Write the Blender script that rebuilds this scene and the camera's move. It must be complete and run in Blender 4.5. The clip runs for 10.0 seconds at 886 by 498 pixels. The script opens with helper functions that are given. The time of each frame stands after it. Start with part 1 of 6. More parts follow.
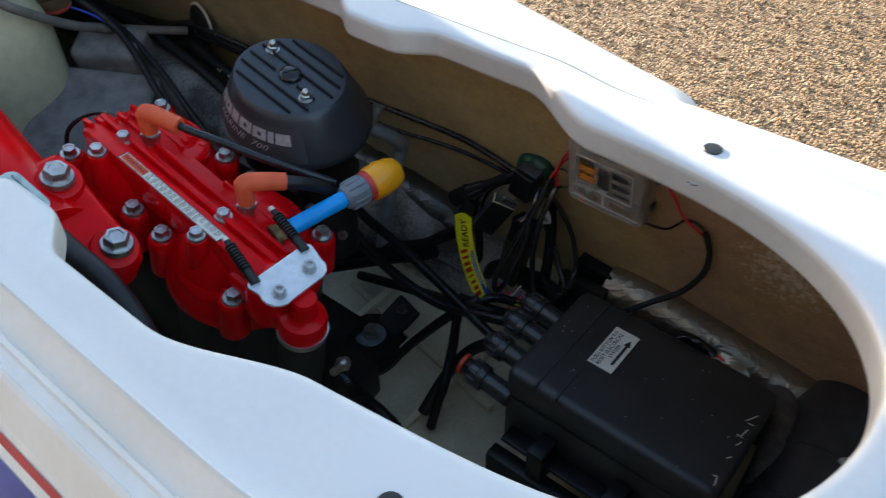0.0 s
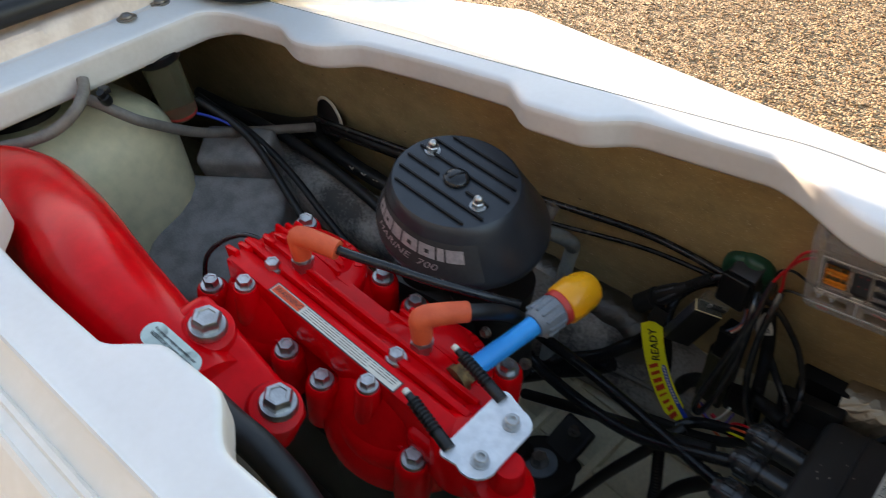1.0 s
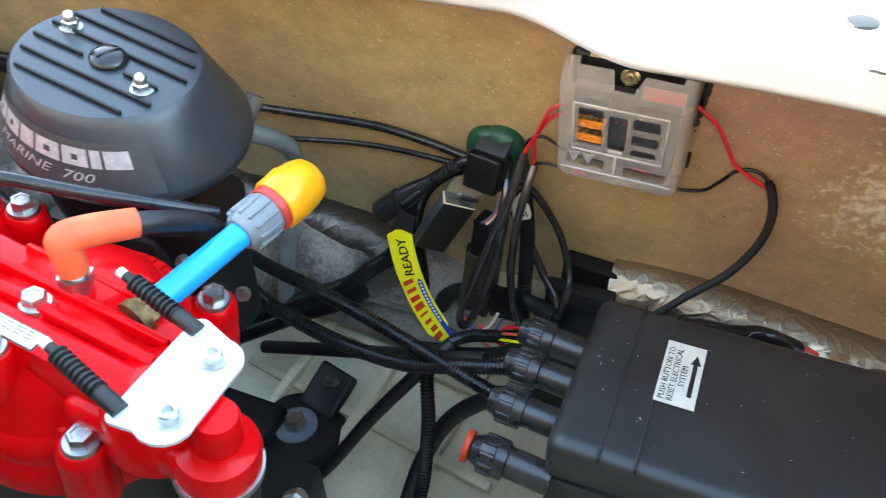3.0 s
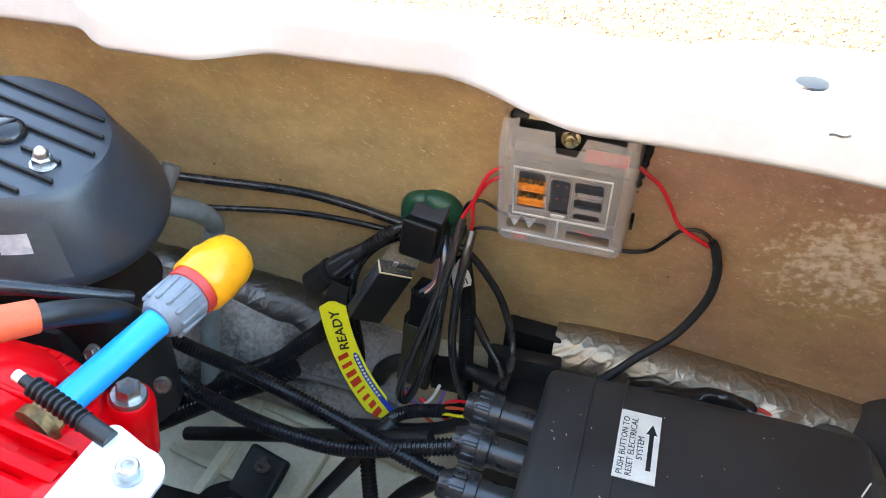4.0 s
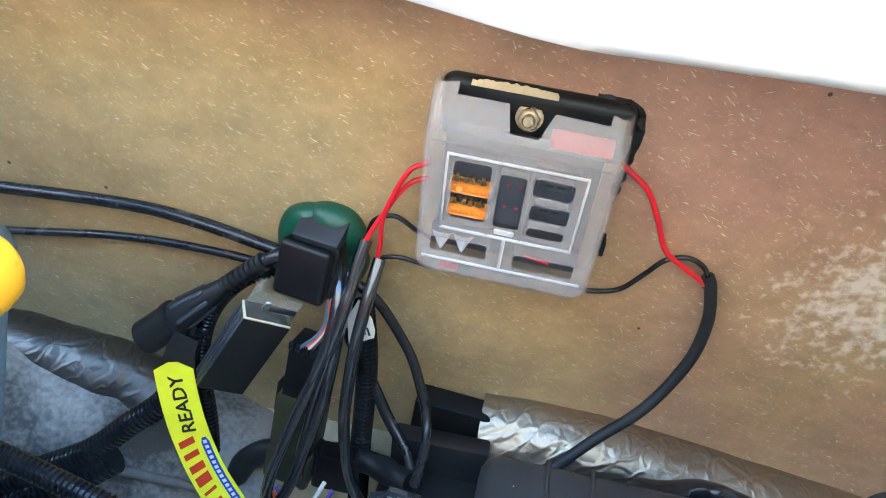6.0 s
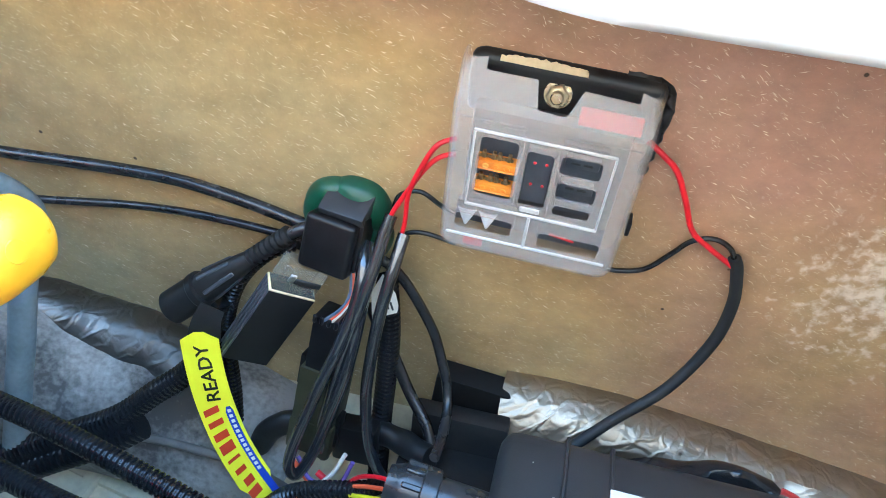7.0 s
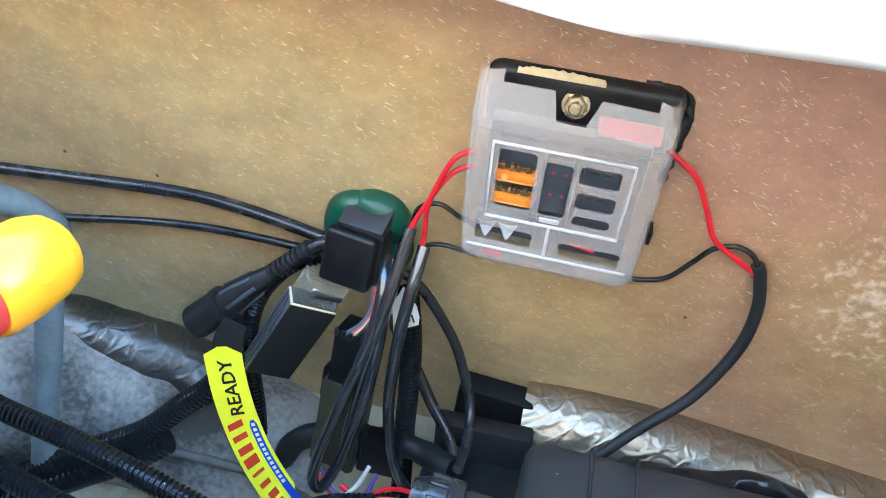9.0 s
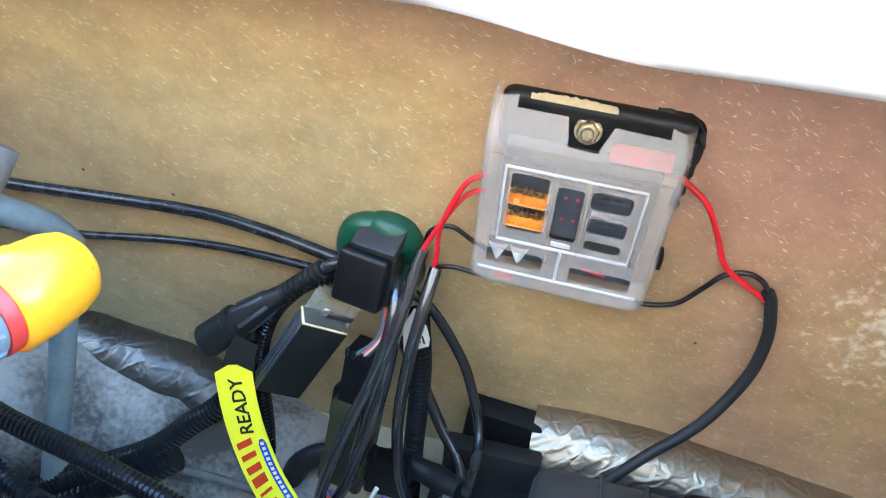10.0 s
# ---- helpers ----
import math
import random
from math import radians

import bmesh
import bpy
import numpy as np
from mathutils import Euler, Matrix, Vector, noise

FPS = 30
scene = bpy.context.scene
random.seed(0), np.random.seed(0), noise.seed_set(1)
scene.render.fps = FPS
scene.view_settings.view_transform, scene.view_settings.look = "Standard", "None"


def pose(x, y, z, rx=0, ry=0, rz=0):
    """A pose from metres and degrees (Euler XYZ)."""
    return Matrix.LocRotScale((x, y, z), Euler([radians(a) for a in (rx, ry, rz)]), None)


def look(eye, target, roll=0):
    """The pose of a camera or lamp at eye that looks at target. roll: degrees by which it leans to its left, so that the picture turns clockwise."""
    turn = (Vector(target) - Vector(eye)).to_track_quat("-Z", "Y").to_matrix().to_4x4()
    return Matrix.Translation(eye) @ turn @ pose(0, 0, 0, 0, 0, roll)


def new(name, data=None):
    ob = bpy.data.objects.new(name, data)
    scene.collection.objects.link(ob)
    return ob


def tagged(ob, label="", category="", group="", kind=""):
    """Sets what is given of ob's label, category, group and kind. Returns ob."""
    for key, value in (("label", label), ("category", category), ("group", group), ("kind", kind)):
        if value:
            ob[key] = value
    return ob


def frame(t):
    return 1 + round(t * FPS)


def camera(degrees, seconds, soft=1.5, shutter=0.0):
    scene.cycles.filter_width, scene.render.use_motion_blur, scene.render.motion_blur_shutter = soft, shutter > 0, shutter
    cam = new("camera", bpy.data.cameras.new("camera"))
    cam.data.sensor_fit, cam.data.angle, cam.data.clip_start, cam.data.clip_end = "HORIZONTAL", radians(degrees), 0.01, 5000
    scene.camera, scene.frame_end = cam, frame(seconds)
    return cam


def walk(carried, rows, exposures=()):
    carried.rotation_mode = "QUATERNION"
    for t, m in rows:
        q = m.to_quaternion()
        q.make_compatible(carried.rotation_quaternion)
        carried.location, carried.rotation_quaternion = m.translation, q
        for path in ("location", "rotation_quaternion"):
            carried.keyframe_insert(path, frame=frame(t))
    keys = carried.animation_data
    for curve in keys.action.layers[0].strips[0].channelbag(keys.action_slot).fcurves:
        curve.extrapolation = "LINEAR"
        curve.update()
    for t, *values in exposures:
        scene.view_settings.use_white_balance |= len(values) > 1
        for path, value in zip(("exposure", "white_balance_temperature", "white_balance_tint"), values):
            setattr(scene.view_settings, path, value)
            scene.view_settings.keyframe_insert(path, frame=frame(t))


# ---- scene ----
cam = camera(60.0, 10.0, soft=0.9, shutter=0.25)
PATH = [
    (0, (0.085, 0.081, 1.219), (-0.877, 1.222, -0.114), -1.3),
    (0.2, (0.058, 0.084, 1.209), (-0.951, 1.169, -0.133), -3.0),
    (0.5, (0.016, 0.096, 1.218), (-1.057, 1.184, -0.072), -5.0),
    (1, (-0.094, 0.126, 1.183), (-1.277, 1.205, -0.015), -8.9),
    (1.5, (-0.176, 0.127, 1.157), (-1.405, 1.229, 0.029), -10.7),
    (2, (-0.179, 0.123, 1.104), (-1.274, 1.351, -0.032), -7.9),
    (2.5, (-0.158, 0.154, 1.057), (-0.988, 1.508, -0.159), -4.0),
    (3, (-0.12, 0.207, 1.026), (-0.783, 1.59, -0.257), -3.5),
    (3.2, (-0.11, 0.223, 1.038), (-0.741, 1.608, -0.26), -3.6),
    (4.3, (-0.157, 0.249, 0.981), (-0.635, 1.842, -0.13), -1.0),
    (4.5, (-0.164, 0.305, 0.942), (-0.633, 1.93, -0.125), -1.5),
    (5, (-0.191, 0.347, 0.893), (-0.562, 2.067, -0.058), -1.1),
    (5.5, (-0.187, 0.35, 0.889), (-0.416, 2.14, 0.027), 3.0),
    (6, (-0.191, 0.35, 0.885), (-0.431, 2.085, -0.08), 5.7),
    (7.5, (-0.193, 0.348, 0.884), (-0.492, 2.042, -0.136), 5.6),
    (8, (-0.194, 0.349, 0.885), (-0.502, 2.048, -0.125), 4.8),
    (8.5, (-0.192, 0.349, 0.888), (-0.524, 2.049, -0.112), 3.9),
    (9, (-0.193, 0.349, 0.886), (-0.531, 2.046, -0.118), 4.2),
    (9.5, (-0.193, 0.349, 0.886), (-0.531, 2.035, -0.135), 4.7),
    (10, (-0.194, 0.346, 0.888), (-0.564, 2.063, -0.069), 4.6),
]
EXPOSURE = [(0, 2.05, 6250, 13), (1, 2.3, 7200, 17), (1.5, 2.4, 7700, 19), (2, 2.6, 7900, 18), (2.5, 3.45, 7100, 20), (3, 4.5, 6700, 10), (3.2, 4.5, 6650, 10), (4.5, 4.38, 6300, 18), (5, 5.1, 5700, 17), (5.5, 5.08, 5350, 12), (6, 5.15, 5350, 7), (7.5, 5.31, 5350, 7), (10, 5.37, 5350, 7)]
walk(cam, [(t, look(eye, target, roll)) for t, eye, target, roll in PATH], EXPOSURE)

# ---------------------------------------------------------------- light
SUN_EL, SUN_AZ = 8.5, 167.0  # the sun stands low ahead of the bow, a little to the far side
world = bpy.data.worlds.new("world")
scene.world = world
world.use_nodes = True
wn = world.node_tree
sky = wn.nodes.new("ShaderNodeTexSky")
sky.sky_type, sky.sun_disc = "NISHITA", False
sky.sun_elevation, sky.sun_rotation = radians(SUN_EL), radians(90 - SUN_AZ)
sky.dust_density = 1.0
wn.links.new(sky.outputs[0], wn.nodes["Background"].inputs[0])
wn.nodes["Background"].inputs[1].default_value = 0.15
sun = new("sun", bpy.data.lights.new("sun", "SUN"))
sun.data.energy, sun.data.angle, sun.data.color = 5.0, radians(0.8), (1.0, 0.87, 0.70)
sd = Vector((math.cos(radians(SUN_EL)) * math.cos(radians(SUN_AZ)), math.cos(radians(SUN_EL)) * math.sin(radians(SUN_AZ)), math.sin(radians(SUN_EL))))
sun.matrix_world = look(sd * 20, (0, 0, 0))


# ---------------------------------------------------------------- materials
def surface(name, c1, c2, rough=0.5, metal=0.0, scale=40.0, bump=0.0, fine=300.0, rough2=None, coat=0.0, contrast=(0.35, 0.65), spec=0.5):
    """Two colours mixed by a coarse and a fine noise, with a little relief."""
    m = bpy.data.materials.new(name)
    m.use_nodes = True
    n, l = m.node_tree.nodes, m.node_tree.links
    b = n["Principled BSDF"]
    tc = n.new("ShaderNodeTexCoord")
    a = n.new("ShaderNodeTexNoise")
    a.inputs["Scale"].default_value, a.inputs["Detail"].default_value = scale, 5
    f = n.new("ShaderNodeTexNoise")
    f.inputs["Scale"].default_value, f.inputs["Detail"].default_value = fine, 3
    l.new(tc.outputs["Object"], a.inputs["Vector"])
    l.new(tc.outputs["Object"], f.inputs["Vector"])
    mx = n.new("ShaderNodeMath")
    mx.operation = "MULTIPLY_ADD"
    mx.inputs[1].default_value = 0.35
    l.new(f.outputs["Fac"], mx.inputs[0])
    l.new(a.outputs["Fac"], mx.inputs[2])
    r = n.new("ShaderNodeMapRange")
    r.inputs[1].default_value, r.inputs[2].default_value = contrast[0] + 0.17, contrast[1] + 0.17
    l.new(mx.outputs[0], r.inputs[0])
    mix = n.new("ShaderNodeMix")
    mix.data_type = "RGBA"
    mix.inputs[6].default_value, mix.inputs[7].default_value = (*c1, 1), (*c2, 1)
    l.new(r.outputs[0], mix.inputs[0])
    l.new(mix.outputs[2], b.inputs["Base Color"])
    rr = n.new("ShaderNodeMapRange")
    rr.inputs[3].default_value, rr.inputs[4].default_value = rough, rough2 if rough2 is not None else min(1, rough + 0.12)
    l.new(a.outputs["Fac"], rr.inputs[0])
    l.new(rr.outputs[0], b.inputs["Roughness"])
    b.inputs["Metallic"].default_value = metal
    b.inputs["Coat Weight"].default_value = coat
    b.inputs["Specular IOR Level"].default_value = spec
    b.inputs["Coat Roughness"].default_value = 0.08
    if bump:
        bp = n.new("ShaderNodeBump")
        bp.inputs["Strength"].default_value, bp.inputs["Distance"].default_value = bump, 0.002
        l.new(mx.outputs[0], bp.inputs["Height"])
        l.new(bp.outputs[0], b.inputs["Normal"])
    return m


GEL = surface("white_gelcoat", (0.68, 0.69, 0.70), (0.635, 0.642, 0.645), 0.40, scale=7, fine=160, bump=0.03, coat=0.12)
GELCREAM = surface("cream_gelcoat", (0.82, 0.785, 0.73), (0.76, 0.72, 0.65), 0.35, scale=14, fine=120, bump=0.04)
RED = surface("red_paint", (0.80, 0.0020, 0.006), (0.66, 0.0015, 0.004), 0.12, scale=25, fine=120, bump=0.35, coat=0.0, rough2=0.28, spec=0.17)
BLACKP = surface("black_plastic", (0.005, 0.005, 0.0055), (0.009, 0.009, 0.0095), 0.30, scale=60, fine=700, bump=0.10, spec=0.3)
BLACKM = surface("black_metal", (0.007, 0.007, 0.008), (0.016, 0.015, 0.014), 0.45, scale=45, fine=300, bump=0.25)
RUBBER = surface("black_rubber", (0.007, 0.007, 0.0075), (0.014, 0.0135, 0.013), 0.42, scale=50, fine=500, bump=0.12)
CABLE = surface("cable_sheath", (0.013, 0.0135, 0.0145), (0.021, 0.0215, 0.0225), 0.20, scale=60, fine=400, bump=0.05)
MATTE = surface("matte_cable_sheath", (0.014, 0.015, 0.016), (0.020, 0.021, 0.022), 0.55, scale=40, fine=500, bump=0.08, spec=0.35)
AIRBOX = surface("slate_plastic", (0.020, 0.024, 0.030), (0.028, 0.033, 0.040), 0.24, scale=40, fine=900, bump=0.16)
BOXBLK = surface("charcoal_plastic", (0.020, 0.020, 0.020), (0.029, 0.029, 0.0285), 0.38, scale=25, fine=900, bump=0.16, spec=0.6)
STEEL = surface("zinc_steel", (0.60, 0.60, 0.58), (0.42, 0.41, 0.40), 0.28, 1.0, scale=90, fine=500, bump=0.15)
DULL = surface("dull_steel", (0.36, 0.34, 0.31), (0.22, 0.20, 0.18), 0.4, 1.0, scale=120, fine=500, bump=0.2)
BRASS = surface("aged_brass", (0.34, 0.22, 0.09), (0.16, 0.11, 0.06), 0.42, 0.8, scale=150, fine=500, bump=0.3)
PLATE = surface("brushed_aluminium", (0.80, 0.82, 0.84), (0.68, 0.70, 0.72), 0.42, 0.35, scale=120, fine=900, bump=0.05)
ORANGE = surface("orange_silicone", (0.80, 0.125, 0.040), (0.70, 0.095, 0.03), 0.55, scale=60, fine=500, bump=0.08)
YELLOW = surface("yellow_plastic", (0.94, 0.405, 0.012), (0.90, 0.365, 0.010), 0.22, scale=30, fine=400, bump=0.04)
GREYPL = surface("grey_plastic", (0.23, 0.26, 0.29), (0.17, 0.19, 0.21), 0.42, scale=50, fine=500, bump=0.06)
REDPL = surface("red_plastic", (0.62, 0.05, 0.035), (0.5, 0.035, 0.025), 0.4, scale=50, fine=500)
BLUEH = surface("blue_hose", (0.004, 0.38, 0.92), (0.004, 0.34, 0.86), 0.35, scale=40, fine=400, bump=0.03)
LEAD = surface("glossy_lead", (0.016, 0.0165, 0.018), (0.026, 0.0265, 0.028), 0.12, scale=40, fine=300, bump=0.03, coat=0.6, spec=0.8)
CONDUIT = surface("glossy_conduit", (0.009, 0.0095, 0.0105), (0.014, 0.0145, 0.0155), 0.14, scale=50, fine=400, bump=0.04)
PALEH = surface("pale_grey_hose", (0.22, 0.25, 0.25), (0.15, 0.17, 0.17), 0.45, scale=40, fine=300, bump=0.08)
GREYH = surface("grey_hose", (0.19, 0.165, 0.14), (0.125, 0.108, 0.092), 0.5, scale=40, fine=300, bump=0.08)
TANK = surface("translucent_tank", (0.58, 0.51, 0.32), (0.36, 0.335, 0.22), 0.5, scale=5, fine=60, bump=0.05)
FOAM = surface("grey_felt", (0.285, 0.268, 0.252), (0.17, 0.160, 0.150), 0.92, scale=30, fine=500, bump=0.5)
GREEN = surface("green_putty", (0.008, 0.07, 0.034), (0.006, 0.05, 0.026), 0.34, scale=30, fine=200, bump=0.08)
WIRERED = surface("red_wire", (0.75, 0.010, 0.022), (0.62, 0.008, 0.018), 0.3, scale=60, fine=400)
LABELW = surface("paper_label", (0.79, 0.75, 0.64), (0.69, 0.64, 0.54), 0.6, scale=60, fine=500)
LABELY = surface("yellow_tape", (0.93, 0.86, 0.02), (0.90, 0.80, 0.015), 0.38, scale=60, fine=500)
LABELR = surface("red_label", (0.85, 0.11, 0.03), (0.75, 0.085, 0.025), 0.45, scale=80, fine=500)
INK = surface("black_ink", (0.012, 0.012, 0.012), (0.025, 0.025, 0.025), 0.5)
INKR = surface("red_ink", (0.66, 0.05, 0.012), (0.58, 0.04, 0.01), 0.45)
INKB = surface("blue_ink", (0.015, 0.05, 0.40), (0.012, 0.04, 0.33), 0.45)
SILVER = surface("silver_print", (0.36, 0.32, 0.31), (0.26, 0.235, 0.23), 0.4, 0.2, scale=150)
DECALR = surface("red_decal", (0.50, 0.012, 0.02), (0.42, 0.01, 0.016), 0.3, scale=30, coat=0.3)
DECALB = surface("blue_decal", (0.035, 0.055, 0.30), (0.025, 0.04, 0.22), 0.3, scale=30, coat=0.3)
AMBER = surface("amber_fuse", (0.80, 0.27, 0.025), (0.64, 0.18, 0.015), 0.3, scale=80)
CRUD = surface("dirty_liner", (0.80, 0.72, 0.50), (0.60, 0.53, 0.36), 0.55, scale=14, fine=220, bump=0.35, contrast=(0.36, 0.66))


def fibreglass():
    """Tan laminate: short pale strands lying every way, amber resin between, faint blotches."""
    m = bpy.data.materials.new("fibreglass")
    m.use_nodes = True
    n, l = m.node_tree.nodes, m.node_tree.links
    b = n["Principled BSDF"]
    tc = n.new("ShaderNodeTexCoord")
    big = n.new("ShaderNodeTexNoise")
    big.inputs["Scale"].default_value, big.inputs["Detail"].default_value = 5.0, 4
    l.new(tc.outputs["Object"], big.inputs["Vector"])
    # olive towards the bow, amber, then pinkish resin near the stern and the top
    xyz = n.new("ShaderNodeSeparateXYZ")
    l.new(tc.outputs["Object"], xyz.inputs[0])
    zz = n.new("ShaderNodeMath")
    zz.operation = "MULTIPLY_ADD"
    zz.inputs[1].default_value, zz.inputs[2].default_value = 1.1, -0.55
    l.new(xyz.outputs[2], zz.inputs[0])
    xx = n.new("ShaderNodeMath")
    xx.operation = "MULTIPLY_ADD"
    xx.inputs[1].default_value = 0.75
    l.new(xyz.outputs[0], xx.inputs[0])
    l.new(zz.outputs[0], xx.inputs[2])
    nn = n.new("ShaderNodeMath")
    nn.operation = "MULTIPLY_ADD"
    nn.inputs[1].default_value = 0.9
    l.new(big.outputs["Fac"], nn.inputs[0])
    l.new(xx.outputs[0], nn.inputs[2])
    ramp = n.new("ShaderNodeValToRGB")
    el = ramp.color_ramp.elements
    el[0].position, el[1].position = 0.12, 0.66
    el[0].color, el[1].color = (0.40, 0.325, 0.175, 1), (0.45, 0.245, 0.16, 1)
    el.new(0.38).color = (0.46, 0.31, 0.135, 1)
    l.new(nn.outputs[0], ramp.inputs[0])
    # soft streaky cloudiness in the resin
    cm = n.new("ShaderNodeMapping")
    cm.inputs["Rotation"].default_value, cm.inputs["Scale"].default_value = (0, radians(-24), 0), (0.75, 1, 1)
    l.new(tc.outputs["Object"], cm.inputs["Vector"])
    cl = n.new("ShaderNodeTexNoise")
    cl.inputs["Scale"].default_value, cl.inputs["Detail"].default_value, cl.inputs["Roughness"].default_value = 26, 9, 0.72
    l.new(cm.outputs[0], cl.inputs["Vector"])
    cr = n.new("ShaderNodeMapRange")
    cr.inputs[1].default_value, cr.inputs[2].default_value, cr.inputs[3].default_value, cr.inputs[4].default_value = 0.3, 0.7, 0.74, 1.20
    l.new(cl.outputs["Fac"], cr.inputs[0])
    cv = n.new("ShaderNodeVectorMath")
    cv.operation = "SCALE"
    l.new(ramp.outputs[0], cv.inputs[0])
    l.new(cr.outputs[0], cv.inputs["Scale"])
    prev = cv.outputs[0]
    for k, (ang, sc, lim) in enumerate(((28, 980, 0.70), (14, 1150, 0.70), (42, 1050, 0.71), (-20, 1200, 0.72), (68, 1100, 0.73))):
        rot = n.new("ShaderNodeMapping")
        rot.inputs["Rotation"].default_value = (0, radians(-ang), 0)
        rot.inputs["Location"].default_value = (k * 3.1, k * 1.7, k * 2.3)
        l.new(tc.outputs["Object"], rot.inputs["Vector"])
        mp = n.new("ShaderNodeMapping")
        mp.inputs["Scale"].default_value = (0.16, 0.5, 1)
        l.new(rot.outputs[0], mp.inputs["Vector"])
        no = n.new("ShaderNodeTexNoise")
        no.inputs["Scale"].default_value, no.inputs["Detail"].default_value = sc, 1
        l.new(mp.outputs[0], no.inputs["Vector"])
        th = n.new("ShaderNodeMapRange")
        th.inputs[1].default_value, th.inputs[2].default_value = lim, lim + 0.10
        l.new(no.outputs["Fac"], th.inputs[0])
        amt = n.new("ShaderNodeMath")
        amt.operation = "MULTIPLY"
        amt.inputs[1].default_value = 0.75
        l.new(th.outputs[0], amt.inputs[0])
        mk = n.new("ShaderNodeMix")
        mk.data_type = "RGBA"
        l.new(amt.outputs[0], mk.inputs[0])
        l.new(prev, mk.inputs[6])
        mk.inputs[7].default_value = (0.93, 0.80, 0.56, 1)
        prev = mk.outputs[2]
    # a chalky patch where the resin has blanched
    dist = n.new("ShaderNodeVectorMath")
    dist.operation = "DISTANCE"
    dist.inputs[1].default_value = (-0.002, 0.74, 0.682)
    l.new(tc.outputs["Object"], dist.inputs[0])
    pn = n.new("ShaderNodeTexNoise")
    pn.inputs["Scale"].default_value, pn.inputs["Detail"].default_value = 150, 8
    l.new(tc.outputs["Object"], pn.inputs["Vector"])
    near = n.new("ShaderNodeMapRange")
    near.inputs[1].default_value, near.inputs[2].default_value, near.inputs[3].default_value, near.inputs[4].default_value = 0.02, 0.095, 0.14, -0.20
    l.new(dist.outputs["Value"], near.inputs[0])
    sm = n.new("ShaderNodeMath")
    l.new(pn.outputs["Fac"], sm.inputs[0])
    l.new(near.outputs[0], sm.inputs[1])
    pt = n.new("ShaderNodeMapRange")
    pt.inputs[1].default_value, pt.inputs[2].default_value, pt.inputs[4].default_value = 0.50, 0.72, 0.85
    l.new(sm.outputs[0], pt.inputs[0])
    pm = n.new("ShaderNodeMix")
    pm.data_type = "RGBA"
    l.new(pt.outputs[0], pm.inputs[0])
    l.new(prev, pm.inputs[6])
    pm.inputs[7].default_value = (0.80, 0.67, 0.54, 1)
    prev = pm.outputs[2]
    sp = n.new("ShaderNodeTexVoronoi")
    sp.inputs["Scale"].default_value = 30
    l.new(tc.outputs["Object"], sp.inputs["Vector"])
    dot = n.new("ShaderNodeMapRange")
    dot.inputs[1].default_value, dot.inputs[2].default_value = 0.045, 0.03
    l.new(sp.outputs["Distance"], dot.inputs[0])
    dk = n.new("ShaderNodeMix")
    dk.data_type = "RGBA"
    l.new(dot.outputs[0], dk.inputs[0])
    l.new(prev, dk.inputs[6])
    dk.inputs[7].default_value = (0.06, 0.035, 0.018, 1)
    l.new(dk.outputs[2], b.inputs["Base Color"])
    b.inputs["Roughness"].default_value = 0.42
    fn = n.new("ShaderNodeTexNoise")
    fn.inputs["Scale"].default_value, fn.inputs["Detail"].default_value = 110, 9
    l.new(tc.outputs["Object"], fn.inputs["Vector"])
    bp = n.new("ShaderNodeBump")
    bp.inputs["Strength"].default_value, bp.inputs["Distance"].default_value = 0.45, 0.003
    l.new(fn.outputs["Fac"], bp.inputs["Height"])
    l.new(bp.outputs[0], b.inputs["Normal"])
    return m


def gravel_mat(name, island):
    """Warm resin-bound pea gravel: each stone its own tan, brown or pale colour."""
    m = bpy.data.materials.new(name)
    m.use_nodes = True
    n, l = m.node_tree.nodes, m.node_tree.links
    b = n["Principled BSDF"]
    ramp = n.new("ShaderNodeValToRGB")
    e = ramp.color_ramp.elements
    e[0].color, e[1].color = (0.10, 0.050, 0.021, 1), (0.47, 0.345, 0.20, 1)
    for p, c in ((0.3, (0.245, 0.140, 0.060, 1)), (0.6, (0.33, 0.205, 0.095, 1)), (0.85, (0.39, 0.265, 0.14, 1))):
        e.new(p).color = c
    if island:
        g = n.new("ShaderNodeNewGeometry")
        l.new(g.outputs["Random Per Island"], ramp.inputs[0])
    else:
        tc = n.new("ShaderNodeTexCoord")
        v = n.new("ShaderNodeTexVoronoi")
        v.inputs["Scale"].default_value = 125
        l.new(tc.outputs["Object"], v.inputs["Vector"])
        s = n.new("ShaderNodeSeparateColor")
        l.new(v.outputs["Color"], s.inputs[0])
        l.new(s.outputs[0], ramp.inputs[0])
        iv = n.new("ShaderNodeMath")
        iv.operation = "SUBTRACT"
        iv.inputs[0].default_value = 1
        l.new(v.outputs["Distance"], iv.inputs[1])
        bp = n.new("ShaderNodeBump")
        bp.inputs["Strength"].default_value, bp.inputs["Distance"].default_value = 1.0, 0.008
        l.new(iv.outputs[0], bp.inputs["Height"])
        l.new(bp.outputs[0], b.inputs["Normal"])
    l.new(ramp.outputs[0], b.inputs["Base Color"])
    b.inputs["Roughness"].default_value = 0.75
    return m


